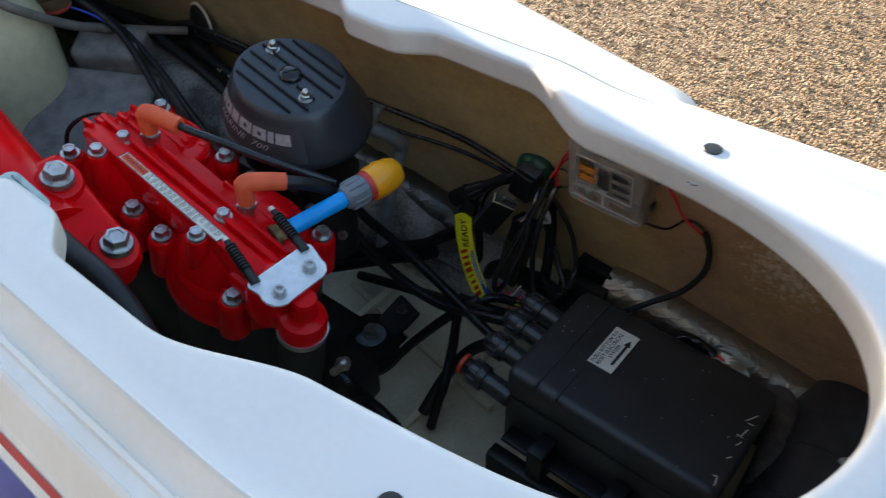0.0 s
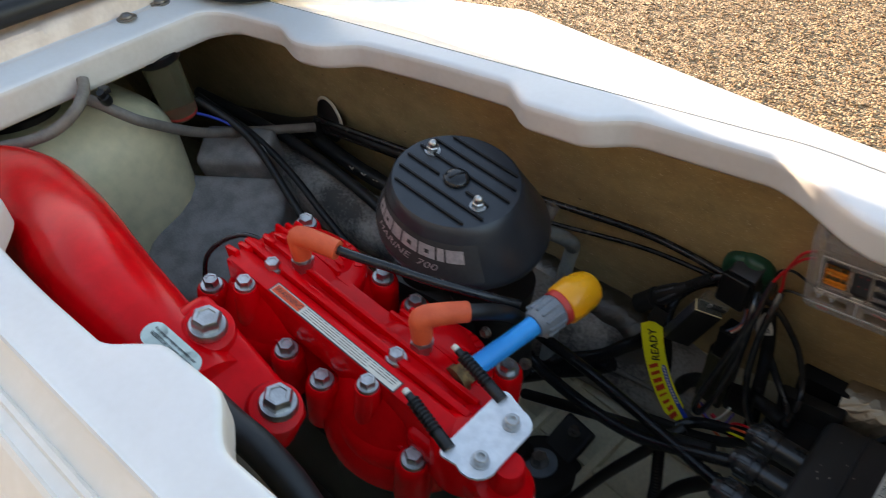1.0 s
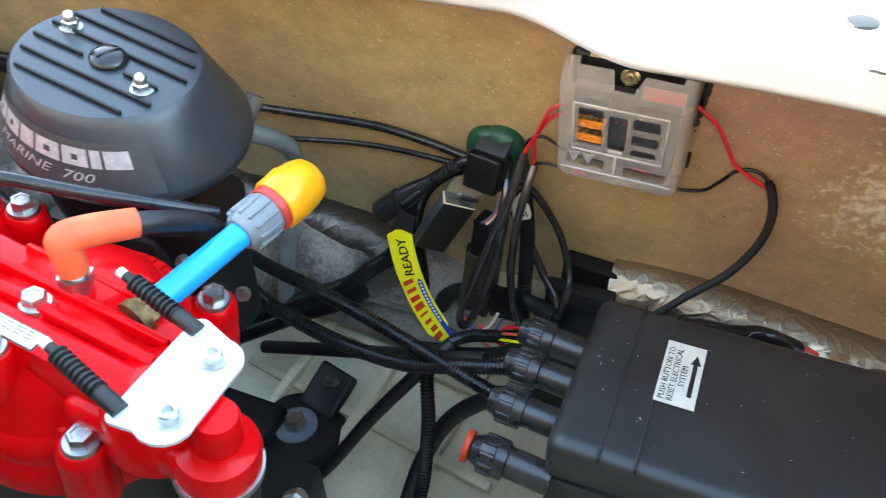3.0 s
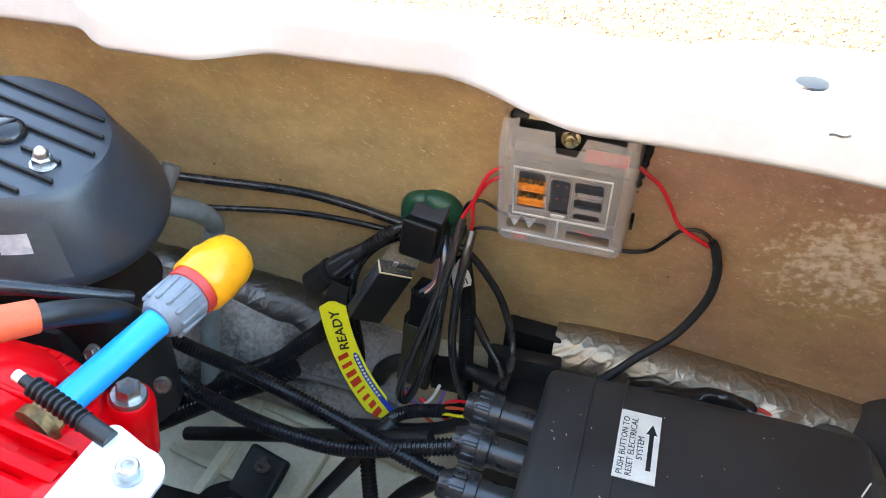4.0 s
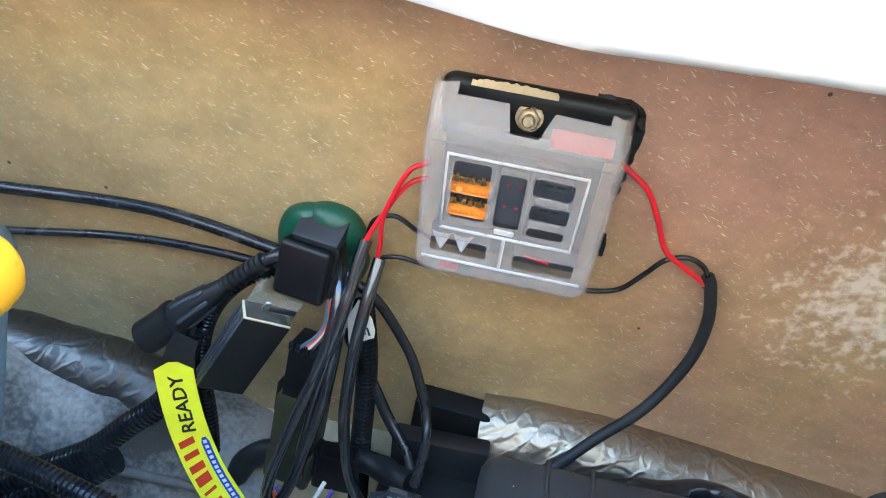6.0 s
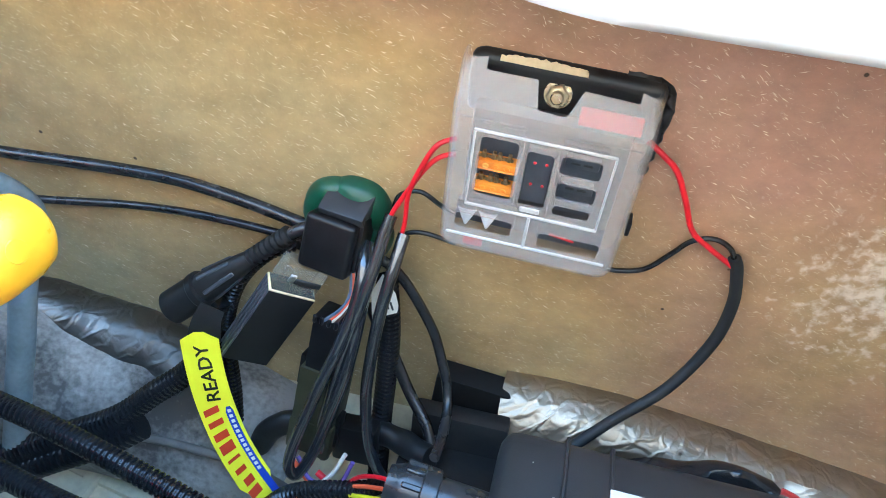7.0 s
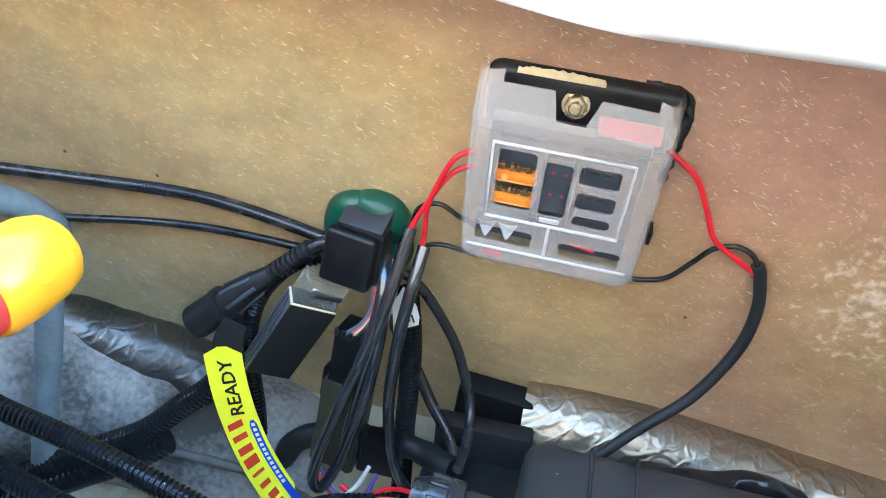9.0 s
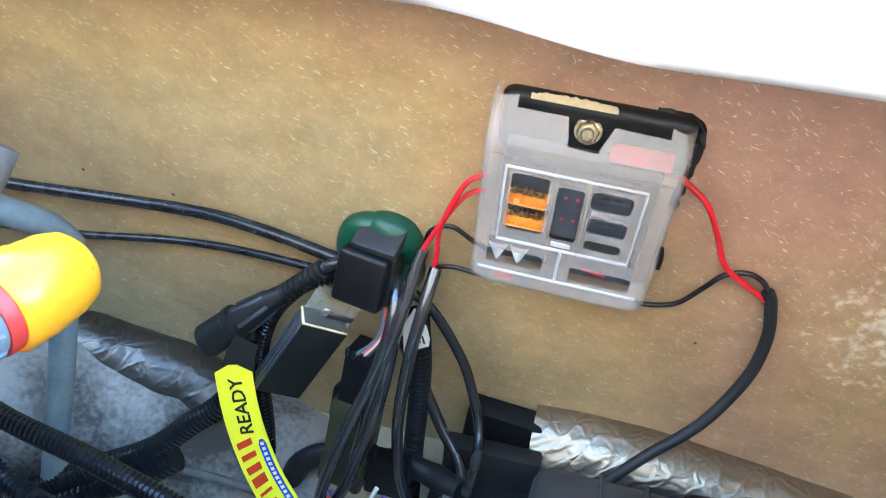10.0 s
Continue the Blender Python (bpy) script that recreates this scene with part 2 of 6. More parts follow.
def foil_mat(name, dull, bright):
    """Crinkled aluminium tape: long slanting creases, dents between them, a warm tarnish."""
    m = bpy.data.materials.new(name)
    m.use_nodes = True
    n, l = m.node_tree.nodes, m.node_tree.links
    b = n["Principled BSDF"]
    b.inputs["Metallic"].default_value = 1.0
    tc = n.new("ShaderNodeTexCoord")
    no = n.new("ShaderNodeTexNoise")
    no.inputs["Scale"].default_value, no.inputs["Detail"].default_value = 14, 5
    l.new(tc.outputs["Object"], no.inputs["Vector"])
    tint = n.new("ShaderNodeMix")
    tint.data_type = "RGBA"
    tint.inputs[6].default_value, tint.inputs[7].default_value = (*dull, 1), (*bright, 1)
    l.new(no.outputs["Fac"], tint.inputs[0])
    l.new(tint.outputs[2], b.inputs["Base Color"])
    b.inputs["Roughness"].default_value = 0.44
    warp = n.new("ShaderNodeVectorMath")
    warp.operation = "MULTIPLY_ADD"
    warp.inputs[1].default_value = (0.045, 0.045, 0.045)
    l.new(no.outputs["Color"], warp.inputs[0])
    l.new(tc.outputs["Object"], warp.inputs[2])
    total = None
    for turn, long_scale, fine_scale, weight in ((38, 8, 85, 0.50), (-25, 10, 60, 0.30), (62, 14, 70, 0.35)):
        rot = n.new("ShaderNodeMapping")
        rot.inputs["Rotation"].default_value = (0, radians(turn), 0)
        l.new(warp.outputs[0], rot.inputs["Vector"])
        mp = n.new("ShaderNodeMapping")
        mp.inputs["Scale"].default_value = (long_scale, fine_scale * 0.7, fine_scale)
        l.new(rot.outputs[0], mp.inputs["Vector"])
        v = n.new("ShaderNodeTexVoronoi")
        v.feature = "DISTANCE_TO_EDGE"
        v.inputs["Scale"].default_value = 1.0
        l.new(mp.outputs[0], v.inputs["Vector"])
        edge = n.new("ShaderNodeMapRange")
        edge.interpolation_type = "SMOOTHSTEP"
        edge.inputs[1].default_value, edge.inputs[2].default_value, edge.inputs[3].default_value, edge.inputs[4].default_value = 0.0, 0.16, weight, 0.0
        l.new(v.outputs["Distance"], edge.inputs[0])
        if total is None:
            total = edge.outputs[0]
        else:
            ad = n.new("ShaderNodeMath")
            l.new(total, ad.inputs[0])
            l.new(edge.outputs[0], ad.inputs[1])
            total = ad.outputs[0]
    dent = n.new("ShaderNodeMath")
    dent.operation = "MULTIPLY_ADD"
    dent.inputs[1].default_value = 0.9
    l.new(no.outputs["Fac"], dent.inputs[0])
    l.new(total, dent.inputs[2])
    bp = n.new("ShaderNodeBump")
    bp.inputs["Strength"].default_value, bp.inputs["Distance"].default_value = 0.24, 0.004
    l.new(dent.outputs[0], bp.inputs["Height"])
    l.new(bp.outputs[0], b.inputs["Normal"])
    return m


def clear_mat(name, colour, rough, alpha_mix):
    """Clear or frosted plastic: part glass, part milky body."""
    m = bpy.data.materials.new(name)
    m.use_nodes = True
    n, l = m.node_tree.nodes, m.node_tree.links
    b = n["Principled BSDF"]
    b.inputs["Base Color"].default_value, b.inputs["Roughness"].default_value = (*colour, 1), rough
    b.inputs["Transmission Weight"].default_value, b.inputs["IOR"].default_value = alpha_mix, 1.25
    return m


def frosted(name, colour, rough, body):
    """Milky plastic: part of the light passes straight through."""
    m = bpy.data.materials.new(name)
    m.use_nodes = True
    n, l = m.node_tree.nodes, m.node_tree.links
    b = n["Principled BSDF"]
    b.inputs["Base Color"].default_value, b.inputs["Roughness"].default_value = (*colour, 1), rough
    tr = n.new("ShaderNodeBsdfTransparent")
    mx = n.new("ShaderNodeMixShader")
    mx.inputs[0].default_value = body
    l.new(tr.outputs[0], mx.inputs[1])
    l.new(b.outputs[0], mx.inputs[2])
    l.new(mx.outputs[0], n["Material Output"].inputs[0])
    return m


FIBRE, FOIL = fibreglass(), foil_mat("crinkled_foil", (0.30, 0.235, 0.155), (0.46, 0.41, 0.335))
# a darker foil for the duct's forward wrap
DARKFOIL = foil_mat("dark_foil", (0.045, 0.040, 0.034), (0.34, 0.32, 0.29))
GRAVEL, STONES = gravel_mat("gravel_bed", False), gravel_mat("gravel_stones", True)
FROST = frosted("frosted_plastic", (0.56, 0.495, 0.45), 0.18, 0.33)
CUP = clear_mat("cloudy_cup", (0.34, 0.32, 0.20), 0.22, 0.8)


# ---------------------------------------------------------------- shape helpers
def finish(bm, name, mat, sharp=38):
    bmesh.ops.recalc_face_normals(bm, faces=bm.faces)
    me = bpy.data.meshes.new(name)
    bm.to_mesh(me)
    bm.free()
    me.materials.append(mat)
    me.polygons.foreach_set("use_smooth", [True] * len(me.polygons))
    me.set_sharp_from_angle(angle=radians(sharp))
    return me


def thing(name, m, label, category, group="", kind=""):
    """A thing with parts: an Empty at its base."""
    ob = new(name)
    ob.empty_display_size = 0.02
    ob.matrix_world = m
    return tagged(ob, label, category, group, kind)


def part(name, bm, mat, parent, label="", sharp=38):
    """A mesh under a thing, in the thing's own axes."""
    ob = new(name, finish(bm, name, mat, sharp))
    ob.parent = parent
    if label:
        ob["label"] = label
    return ob


def solo(name, bm, mat, label, category, group="", kind="", sharp=38):
    """A thing of one mesh, given in world axes; its origin goes to its base."""
    c = sum((v.co for v in bm.verts), Vector()) / max(1, len(bm.verts))
    c.z = min(v.co.z for v in bm.verts)
    bmesh.ops.translate(bm, verts=bm.verts, vec=-c)
    ob = new(name, finish(bm, name, mat, sharp))
    ob.location = c
    return tagged(ob, label, category, group, kind)


def put(bm, m):
    bmesh.ops.transform(bm, matrix=m, verts=bm.verts)
    return bm


def join(*bms):
    out = bmesh.new()
    for b in bms:
        me = bpy.data.meshes.new("tmp")
        b.to_mesh(me)
        b.free()
        out.from_mesh(me)
        bpy.data.meshes.remove(me)
    return out


def rbox(x0, x1, y0, y1, z0, z1, bevel=0.003, seg=2):
    bm = bmesh.new()
    bmesh.ops.create_cube(bm, size=1)
    put(bm, Matrix.Translation(((x0 + x1) / 2, (y0 + y1) / 2, (z0 + z1) / 2)) @ Matrix.Diagonal((x1 - x0, y1 - y0, z1 - z0, 1)))
    if bevel:
        bmesh.ops.bevel(bm, geom=bm.edges[:], offset=bevel, segments=seg, affect="EDGES", profile=0.6)
    return bm


def lathe(profile, seg=40, m=None, sx=1.0, sy=1.0):
    """Turn (radius, height) pairs round z, and cap the ends."""
    bm = bmesh.new()
    rings = []
    for r, z in profile:
        rings.append([bm.verts.new((sx * r * math.cos(2 * math.pi * k / seg), sy * r * math.sin(2 * math.pi * k / seg), z)) for k in range(seg)])
    for a, b in zip(rings, rings[1:]):
        for k in range(seg):
            bm.faces.new((a[k], a[(k + 1) % seg], b[(k + 1) % seg], b[k]))
    bm.faces.new(rings[0][::-1])
    bm.faces.new(rings[-1])
    return put(bm, m) if m else bm


def between(a, b):
    """The pose whose z axis runs from a to b, with its origin at a."""
    return Matrix.Translation(a) @ (Vector(b) - Vector(a)).to_track_quat("Z", "Y").to_matrix().to_4x4()


def smooth(pts, per=8):
    """A soft curve through the points."""
    p = [Vector(q) for q in pts]
    p = [2 * p[0] - p[1]] + p + [2 * p[-1] - p[-2]]
    out = []
    for i in range(1, len(p) - 2):
        for k in range(per):
            t = k / per
            out.append(0.5 * (2 * p[i] + (p[i + 1] - p[i - 1]) * t + (2 * p[i - 1] - 5 * p[i] + 4 * p[i + 1] - p[i + 2]) * t * t + (3 * p[i] - p[i - 1] - 3 * p[i + 1] + p[i + 2]) * t ** 3))
    return out + [p[-2]]


def evenly(path, step):
    """The path cut anew into even steps."""
    out, left = [path[0]], step
    for a, b in zip(path, path[1:]):
        d = (b - a).length
        pos = 0.0
        while d - pos >= left:
            pos += left
            out.append(a.lerp(b, pos / d))
            left = step
        left -= d - pos
    if (out[-1] - path[-1]).length > step * 0.3:
        out.append(path[-1])
    return out


def sweep(path, radius, seg=12, flat=1.0):
    """A tube along a path; radius is a number or a function of 0..1 and the ring's number."""
    bm = bmesh.new()
    n = len(path)
    side = None
    rings = []
    for i, p in enumerate(path):
        d = (path[min(i + 1, n - 1)] - path[max(i - 1, 0)]).normalized()
        if side is None:
            side = d.orthogonal().normalized()
        side = (side - d * side.dot(d)).normalized()
        up = d.cross(side)
        r = radius(i / (n - 1), i) if callable(radius) else radius
        rings.append([bm.verts.new(p + r * (side * math.cos(2 * math.pi * k / seg) + flat * up * math.sin(2 * math.pi * k / seg))) for k in range(seg)])
    for a, b in zip(rings, rings[1:]):
        for k in range(seg):
            bm.faces.new((a[k], a[(k + 1) % seg], b[(k + 1) % seg], b[k]))
    bm.faces.new(rings[0][::-1])
    bm.faces.new(rings[-1])
    return bm


def tube(pts, r, seg=12, per=8):
    return sweep(smooth(pts, per), r, seg)


def ribbed(pts, r, pitch=0.0034, depth=0.0013, seg=14):
    """Corrugated conduit: rings and grooves in turn."""
    path = evenly(smooth(pts, 12), pitch / 4)
    return sweep(path, lambda s, i: r - (depth if i % 4 in (2, 3) else 0), seg)


def plank(path, across, width, thick):
    """A thin strip along a path; across gives its width's direction at each point."""
    bm = bmesh.new()
    rings = []
    n = len(path)
    for i, p in enumerate(path):
        d = (path[min(i + 1, n - 1)] - path[max(i - 1, 0)]).normalized()
        a = across(i / (n - 1)) if callable(across) else Vector(across)
        a = (a - d * a.dot(d)).normalized()
        nn = d.cross(a)
        w = width(i / (n - 1)) if callable(width) else width
        rings.append([bm.verts.new(p + a * s * w / 2 + nn * q * thick / 2) for s, q in ((-1, -1), (1, -1), (1, 1), (-1, 1))])
    for a, b in zip(rings, rings[1:]):
        for k in range(4):
            bm.faces.new((a[k], a[(k + 1) % 4], b[(k + 1) % 4], b[k]))
    bm.faces.new(rings[0][::-1])
    bm.faces.new(rings[-1])
    return bm


def grid(rows, close=False):
    """A sheet from rows of points."""
    bm = bmesh.new()
    vs = [[bm.verts.new(p) for p in r] for r in rows]
    for a, b in zip(vs, vs[1:] + ([vs[0]] if close else [])):
        for k in range(len(a) - 1):
            bm.faces.new((a[k], a[k + 1], b[k + 1], b[k]))
    return bm


def words(text, size, m, depth=0.0003):
    """Lettering in the built-in font as a mesh, its middle at the pose m, reading along its x."""
    cu = bpy.data.curves.new("words", "FONT")
    cu.body, cu.size, cu.extrude, cu.align_x, cu.align_y, cu.resolution_u = text, size, depth, "CENTER", "CENTER", 2
    ob = new("words", cu)
    me = bpy.data.meshes.new_from_object(ob.evaluated_get(bpy.context.evaluated_depsgraph_get()))
    bm = bmesh.new()
    bm.from_mesh(me)
    bpy.data.objects.remove(ob)
    bpy.data.curves.remove(cu)
    bpy.data.meshes.remove(me)
    return put(bm, m)


def hexbolt(r, h, flange=1.35, fh=0.3):
    """A hexagon bolt head on its flange, from z=0 up, with a dished top."""
    hexa = lathe([(r, h * fh), (r, h * 0.86), (r * 0.86, h), (r * 0.62, h), (r * 0.55, h * 0.93), (0.0005, h * 0.93)], 6)
    disc = lathe([(r * flange, 0), (r * flange, h * fh * 0.6), (r * flange * 0.92, h * fh), (r * 0.5, h * fh)], 22)
    return join(hexa, disc)


def step(a, b, x):
    t = min(1, max(0, (x - a) / (b - a)))
    return t * t * (3 - 2 * t)


# ---------------------------------------------------------------- ground
bm = bmesh.new()
bmesh.ops.create_grid(bm, x_segments=2, y_segments=2, size=300)
tagged(new("ground", finish(bm, "ground", GRAVEL)), "warm tan pea-gravel driveway in low sun", "gravel", kind="structure")

# an unseen wall, added to hold back sky light from the near side
BRICKW = surface("rough_render", (0.27, 0.275, 0.28), (0.21, 0.215, 0.22), 0.9, scale=4, fine=60, bump=0.6)
solo("wall_sky_block", rbox(-7.0, 7.0, -1.75, -1.45, -0.1, 2.8, 0.01, 1), BRICKW, "plain grey wall added out of view to block sky light", "wall", kind="structure")

# ---------------------------------------------------------------- the deck round the engine opening
MID = 0.433  # the craft's middle line


def half(x, s=1):
    """Half the opening's width: two inward bulges, then the narrower tail."""
    w = 0.196 + 0.019 * step(-0.98, -0.60, x)
    w -= 0.026 * step(-0.545, -0.495, x) * (1 - step(-0.445, -0.390, x))
    w -= 0.026 * step(-0.890, -0.815, x) * (1 - step(-0.795, -0.735, x))
    w -= (0.052 if s > 0 else 0.0385) * step(-0.285, -0.175 if s > 0 else -0.15, x)
    return w


def rim_z(x):
    return 0.856 + 0.020 * max(0, -0.30 - x)


def gunwale(x):
    """The deck's outer edge: half width, rounding in to the bow, and drop below the rim."""
    wide = max(0.577, 0.570 - 0.29 * (max(x, -1.0) + 0.13))
    return wide * max(0.02, 1 - (min(0, x + 1.0) / 1.08) ** 2) ** 0.5, rim_z(x) - 0.650


AFT = ((0.225, 0.0008), (0.236, 0.0005), (0.2455, -0.0008), (0.252, -0.006), (0.260, -0.016), (0.268, -0.028), (0.283, -0.042), (0.297, -0.08), (0.327, -0.17), (0.352, -0.28), (0.374, -0.40), (0.372, -0.55))


def far_side(x, y1):
    """The far deck: ahead a broad slope from the seam down to the gunwale, aft a flat top that turns down sooner."""
    yo, drop = gunwale(x)
    pts = [(y1 + q * (yo - y1), -drop * q + 0.014 * q * (1 - q)) for q in (0.10, 0.28, 0.5, 0.75, 0.96)] + [(yo, -drop - 0.002)]
    pts += [(yo + 0.008, -drop - 0.010), (yo + 0.009, -drop - 0.050), (yo - 0.02, -drop - 0.065), (yo * 0.5 + 0.20, -0.34), (0.395, -0.42), (0.372, -0.55)]
    k = step(-0.10, -0.27, x)
    return [(b[0] + (a[0] - b[0]) * k, b[1] + (a[1] - b[1]) * k) for a, b in zip(pts, AFT)]


def shoulder(x, s):
    """Where the rim's flat top ends and the deck's shoulder begins."""
    return max(0.241 - 0.02 * step(-0.17, 0.08, x), half(x, s) + 0.0230)


def rim_loop(s):
    """The opening's edge on one side, bow to stern: x, half width, outward x and y, how much it is front."""
    lp = [(-1.0, 0.155 * k / 12, -1, 0, 1.0) for k in range(12)]
    for k in range(10):
        a = radians(90 * k / 9)
        lp.append((-0.955 - 0.045 * math.cos(a), 0.155 + (half(-0.955) - 0.155) * math.sin(a), -math.cos(a), math.sin(a), math.cos(a) ** 2))
    for k in range(1, 132):
        x = -0.955 + 0.785 * k / 132
        lp.append((x, half(x, s), 0, 1, 0))
    tail = len(lp)
    full, power = (-0.016, 3.0) if s > 0 else (-0.036, 5.0)
    for k in range(41):
        u = math.sin(radians(90 * k / 40)) ** 0.8
        lp.append((-0.17 + 0.275 * u, (half(-0.17, s) + full * u) * max(0, 1 - u ** power) ** 0.5, 0, 1, 0))
    for k in range(tail, len(lp)):
        p, q = lp[k - 1], lp[min(k + 1, len(lp) - 1)]
        dx, dy = (q[0] - p[0], q[1] - p[1]) if k < len(lp) - 1 else (0, -1)
        d = math.hypot(dx, dy)
        lp[k] = (lp[k][0], lp[k][1], -dy / d, dx / d, 0)
    return lp


SIDE = ((0.016, -0.030), (0.003, -0.030), (0.0, -0.0265), (0.0, -0.0240), (0.0, -0.0085), (0.0, -0.0065), (0.0012, -0.0030), (0.0036, -0.0008), (0.0070, 0.0), (0.0095, 0.0001), (0.0150, 0.0004), (0.0215, 0.0007))
FRONT = ((0.016, -0.032), (0.003, -0.032), (0.0, -0.028), (0.0, -0.0255), (0.0, -0.0005), (0.0, 0.0015), (0.0014, 0.0050), (0.0042, 0.0068), (0.0085, 0.0078), (0.0120, 0.0083), (0.035, 0.012), (0.046, 0.016))


def section(p, s):
    x, w, nx, ny, fr = p
    z = rim_z(x)
    out = []
    for (d, h), (df, hf) in zip(SIDE, FRONT):
        d, h = d + (df - d) * fr, h + (hf - h) * fr
        out.append((x + nx * d, MID + s * (w + ny * d), z + h))
    # from the rim outward: gasket groove, then the deck's shoulder down to the side
    if ny > 0.4 and fr < 0.5:
        y1 = max(0.241 - 0.02 * step(-0.17, 0.08, x) - 0.016 * step(-0.28, -0.17, x) * (s > 0), w + 0.0230)
        if s > 0:
            gap = 0.001 - 0.004 * step(-0.15, -0.21, x)  # the seam ends short of the tail
            prof = [(y1, 0.001), (y1 + 0.0005, gap), (y1 + 0.0014, gap), (y1 + 0.0019, 0.0012)]
        else:
            prof = [(y1, 0.001), (y1 + 0.0135, 0.0012), (y1 + 0.0155, 0.0024), (y1 + 0.0172, 0.0004)]
        if s > 0:
            prof += far_side(x, y1)
        else:
            prof += [(y1 + q, h) for q, h in ((0.0190, -0.0040), (0.0345, -0.0140), (0.0368, -0.0105), (0.0400, -0.0108), (0.0414, -0.0135), (0.0495, -0.0138), (0.0518, -0.0105), (0.0550, -0.0125), (0.0620, -0.024), (0.0680, -0.034), (0.1040, -0.078), (gunwale(x)[0] - y1, -0.24))]
        for yy, h in prof:
            out.append((x, MID + s * yy, z + h))
    else:
        base = Vector(out[-1])
        n = Vector((nx, s * ny, 0))
        bow = fr > 0.3
        for d, h in ((0.004, 0.000), (0.010, -0.001), (0.014, -0.001), (0.0165, 0.000), (0.019, 0.008), (0.0215, 0.016), (0.025, 0.020), (0.032, 0.021), (0.048, 0.021), (0.055, 0.022), (0.062, 0.023), (0.07, 0.024), (0.09, 0.026), (0.11, 0.026), (0.15, 0.024), (0.20, 0.0)):
            out.append(tuple(base + n * d + Vector((0, 0, h if bow else -0.15 * d if d < 0.1 else -0.1 - 3 * (d - 0.11)))))
    return out


rows = [section(p, 1) for p in rim_loop(1)] + [section(p, -1) for p in rim_loop(-1)[::-1]]
me = finish(grid(rows, close=True), "deck", GEL, 50)
me.materials.append(GELCREAM)  # the creamier shoulder outside the seat's gasket
me.polygons.foreach_set("material_index", [1 if (k % (len(rows[0]) - 1)) >= len(SIDE) + 3 and k // (len(rows[0]) - 1) >= len(rim_loop(1)) else 0 for k in range(len(me.polygons))])
BEIGE = surface("beige_gelcoat", (0.80, 0.66, 0.55), (0.66, 0.52, 0.42), 0.45, scale=30, fine=200, bump=0.1)
me.materials.append(BEIGE)  # the beige ledge ahead of the bay
me.materials.append(surface("shade_toned_lip", (0.61, 0.575, 0.54), (0.54, 0.50, 0.46), 0.42, scale=12, fine=160, bump=0.05))  # the lip's inner face, its shade put into a duller, warmer colour
for k, f in enumerate(me.polygons):
    if f.center.x < -1.063 and abs(f.center.y - MID) < 0.17:
        f.material_index = 2
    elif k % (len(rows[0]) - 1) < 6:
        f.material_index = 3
deck = new("deck", me)
near_from, cols = len(rim_loop(1)), len(rows[0])
for e in me.edges:
    p, q = e.vertices
    if p // cols >= near_from and q // cols >= near_from and p % cols == q % cols and p % cols - len(SIDE) in (3, 5, 6, 8, 9, 11, 13):
        e.use_edge_sharp = True
tagged(deck, "glossy white gelcoat deck with a wavy lip round the open engine bay", "deck", kind="structure")

for s in (1, -1):
    bow_side = [[(x, MID + s * y, rim_z(-1.0) - 0.004 + h) for y, h in [(0.250, -0.004)] + far_side(x, 0.252)] for x in [-1.90 + 0.925 * k / 24 for k in range(25)]]
    tagged(new("bow_side", finish(grid(bow_side), "bow_side", GEL, 50)), "white gelcoat side deck ahead of the engine bay", "deck", kind="structure")

# ---------------------------------------------------------------- the hull's inside
def hull_row(x):
    """The inside from the far deck edge down, across the floor and up the near side."""
    f = 1 - 0.10 * step(-0.7, -1.6, x) - 0.02 * step(-0.2, 0.2, x)
    far = [(0.258, 0.826), (0.270, 0.812), (0.280, 0.775), (0.292, 0.730), (0.304, 0.685), (0.317, 0.640), (0.330, 0.590), (0.342, 0.550), (0.350, 0.515), (0.350, 0.480), (0.338, 0.445), (0.300, 0.410), (0.22, 0.375), (0.12, 0.345), (0.0, 0.33)]
    far = [(y * f, z) for y, z in far]
    return [(x, MID + y, z) for y, z in far] + [(x, MID - y, z) for y, z in far[-2::-1]]


hx = [-1.7 + 1.95 * k / 60 for k in range(61)]
hull = new("hull", finish(grid([hull_row(x)[:10] for x in hx]), "hull", FIBRE, 60))
tagged(hull, "bare tan fibreglass inner side of the hull", "hull", kind="structure")
hull = new("hull", finish(grid([hull_row(x)[19:] for x in hx]), "hull", FIBRE, 60))
tagged(hull, "bare tan fibreglass inner side of the hull", "hull", kind="structure")
floor = new("floor", finish(grid([hull_row(x)[9:20] for x in hx]), "floor", CRUD, 60))
tagged(floor, "grubby beige painted floor of the engine bay", "floor", kind="structure")
for nm, x, lab in (("bulkhead_aft", 0.20, "shaded fibreglass wall behind the engine bay"), ("bulkhead_fore", -1.66, "dark fibreglass wall ahead of the fuel tank")):
    solo(nm, rbox(x, x + 0.012, 0.10, 0.766, 0.33, 0.85, 0.001), FIBRE, lab, "wall", kind="structure")


def shell_row(x):
    """The outer hull below the deck: flank, chine and keel, narrowing to the bow."""
    t = max(0, (-1.70 - x) / 0.36)
    w = gunwale(x)[0] - 0.03
    keel = 0.012 + 0.40 * t * t
    top = 0.622 if x > -1.88 else 0.846
    lo = max(keel, 0.0)
    far = [(w, top), (w, min(top, 0.50)), (w * 0.99, 0.34 + 0.3 * t * t), (w * 0.90, 0.22 + 0.35 * t * t), (w * 0.55, lo + 0.07), (w * 0.12, lo), (0.0, lo)]
    return [(x, MID + y, z) for y, z in far] + [(x, MID - y, z) for y, z in far[-2::-1]]


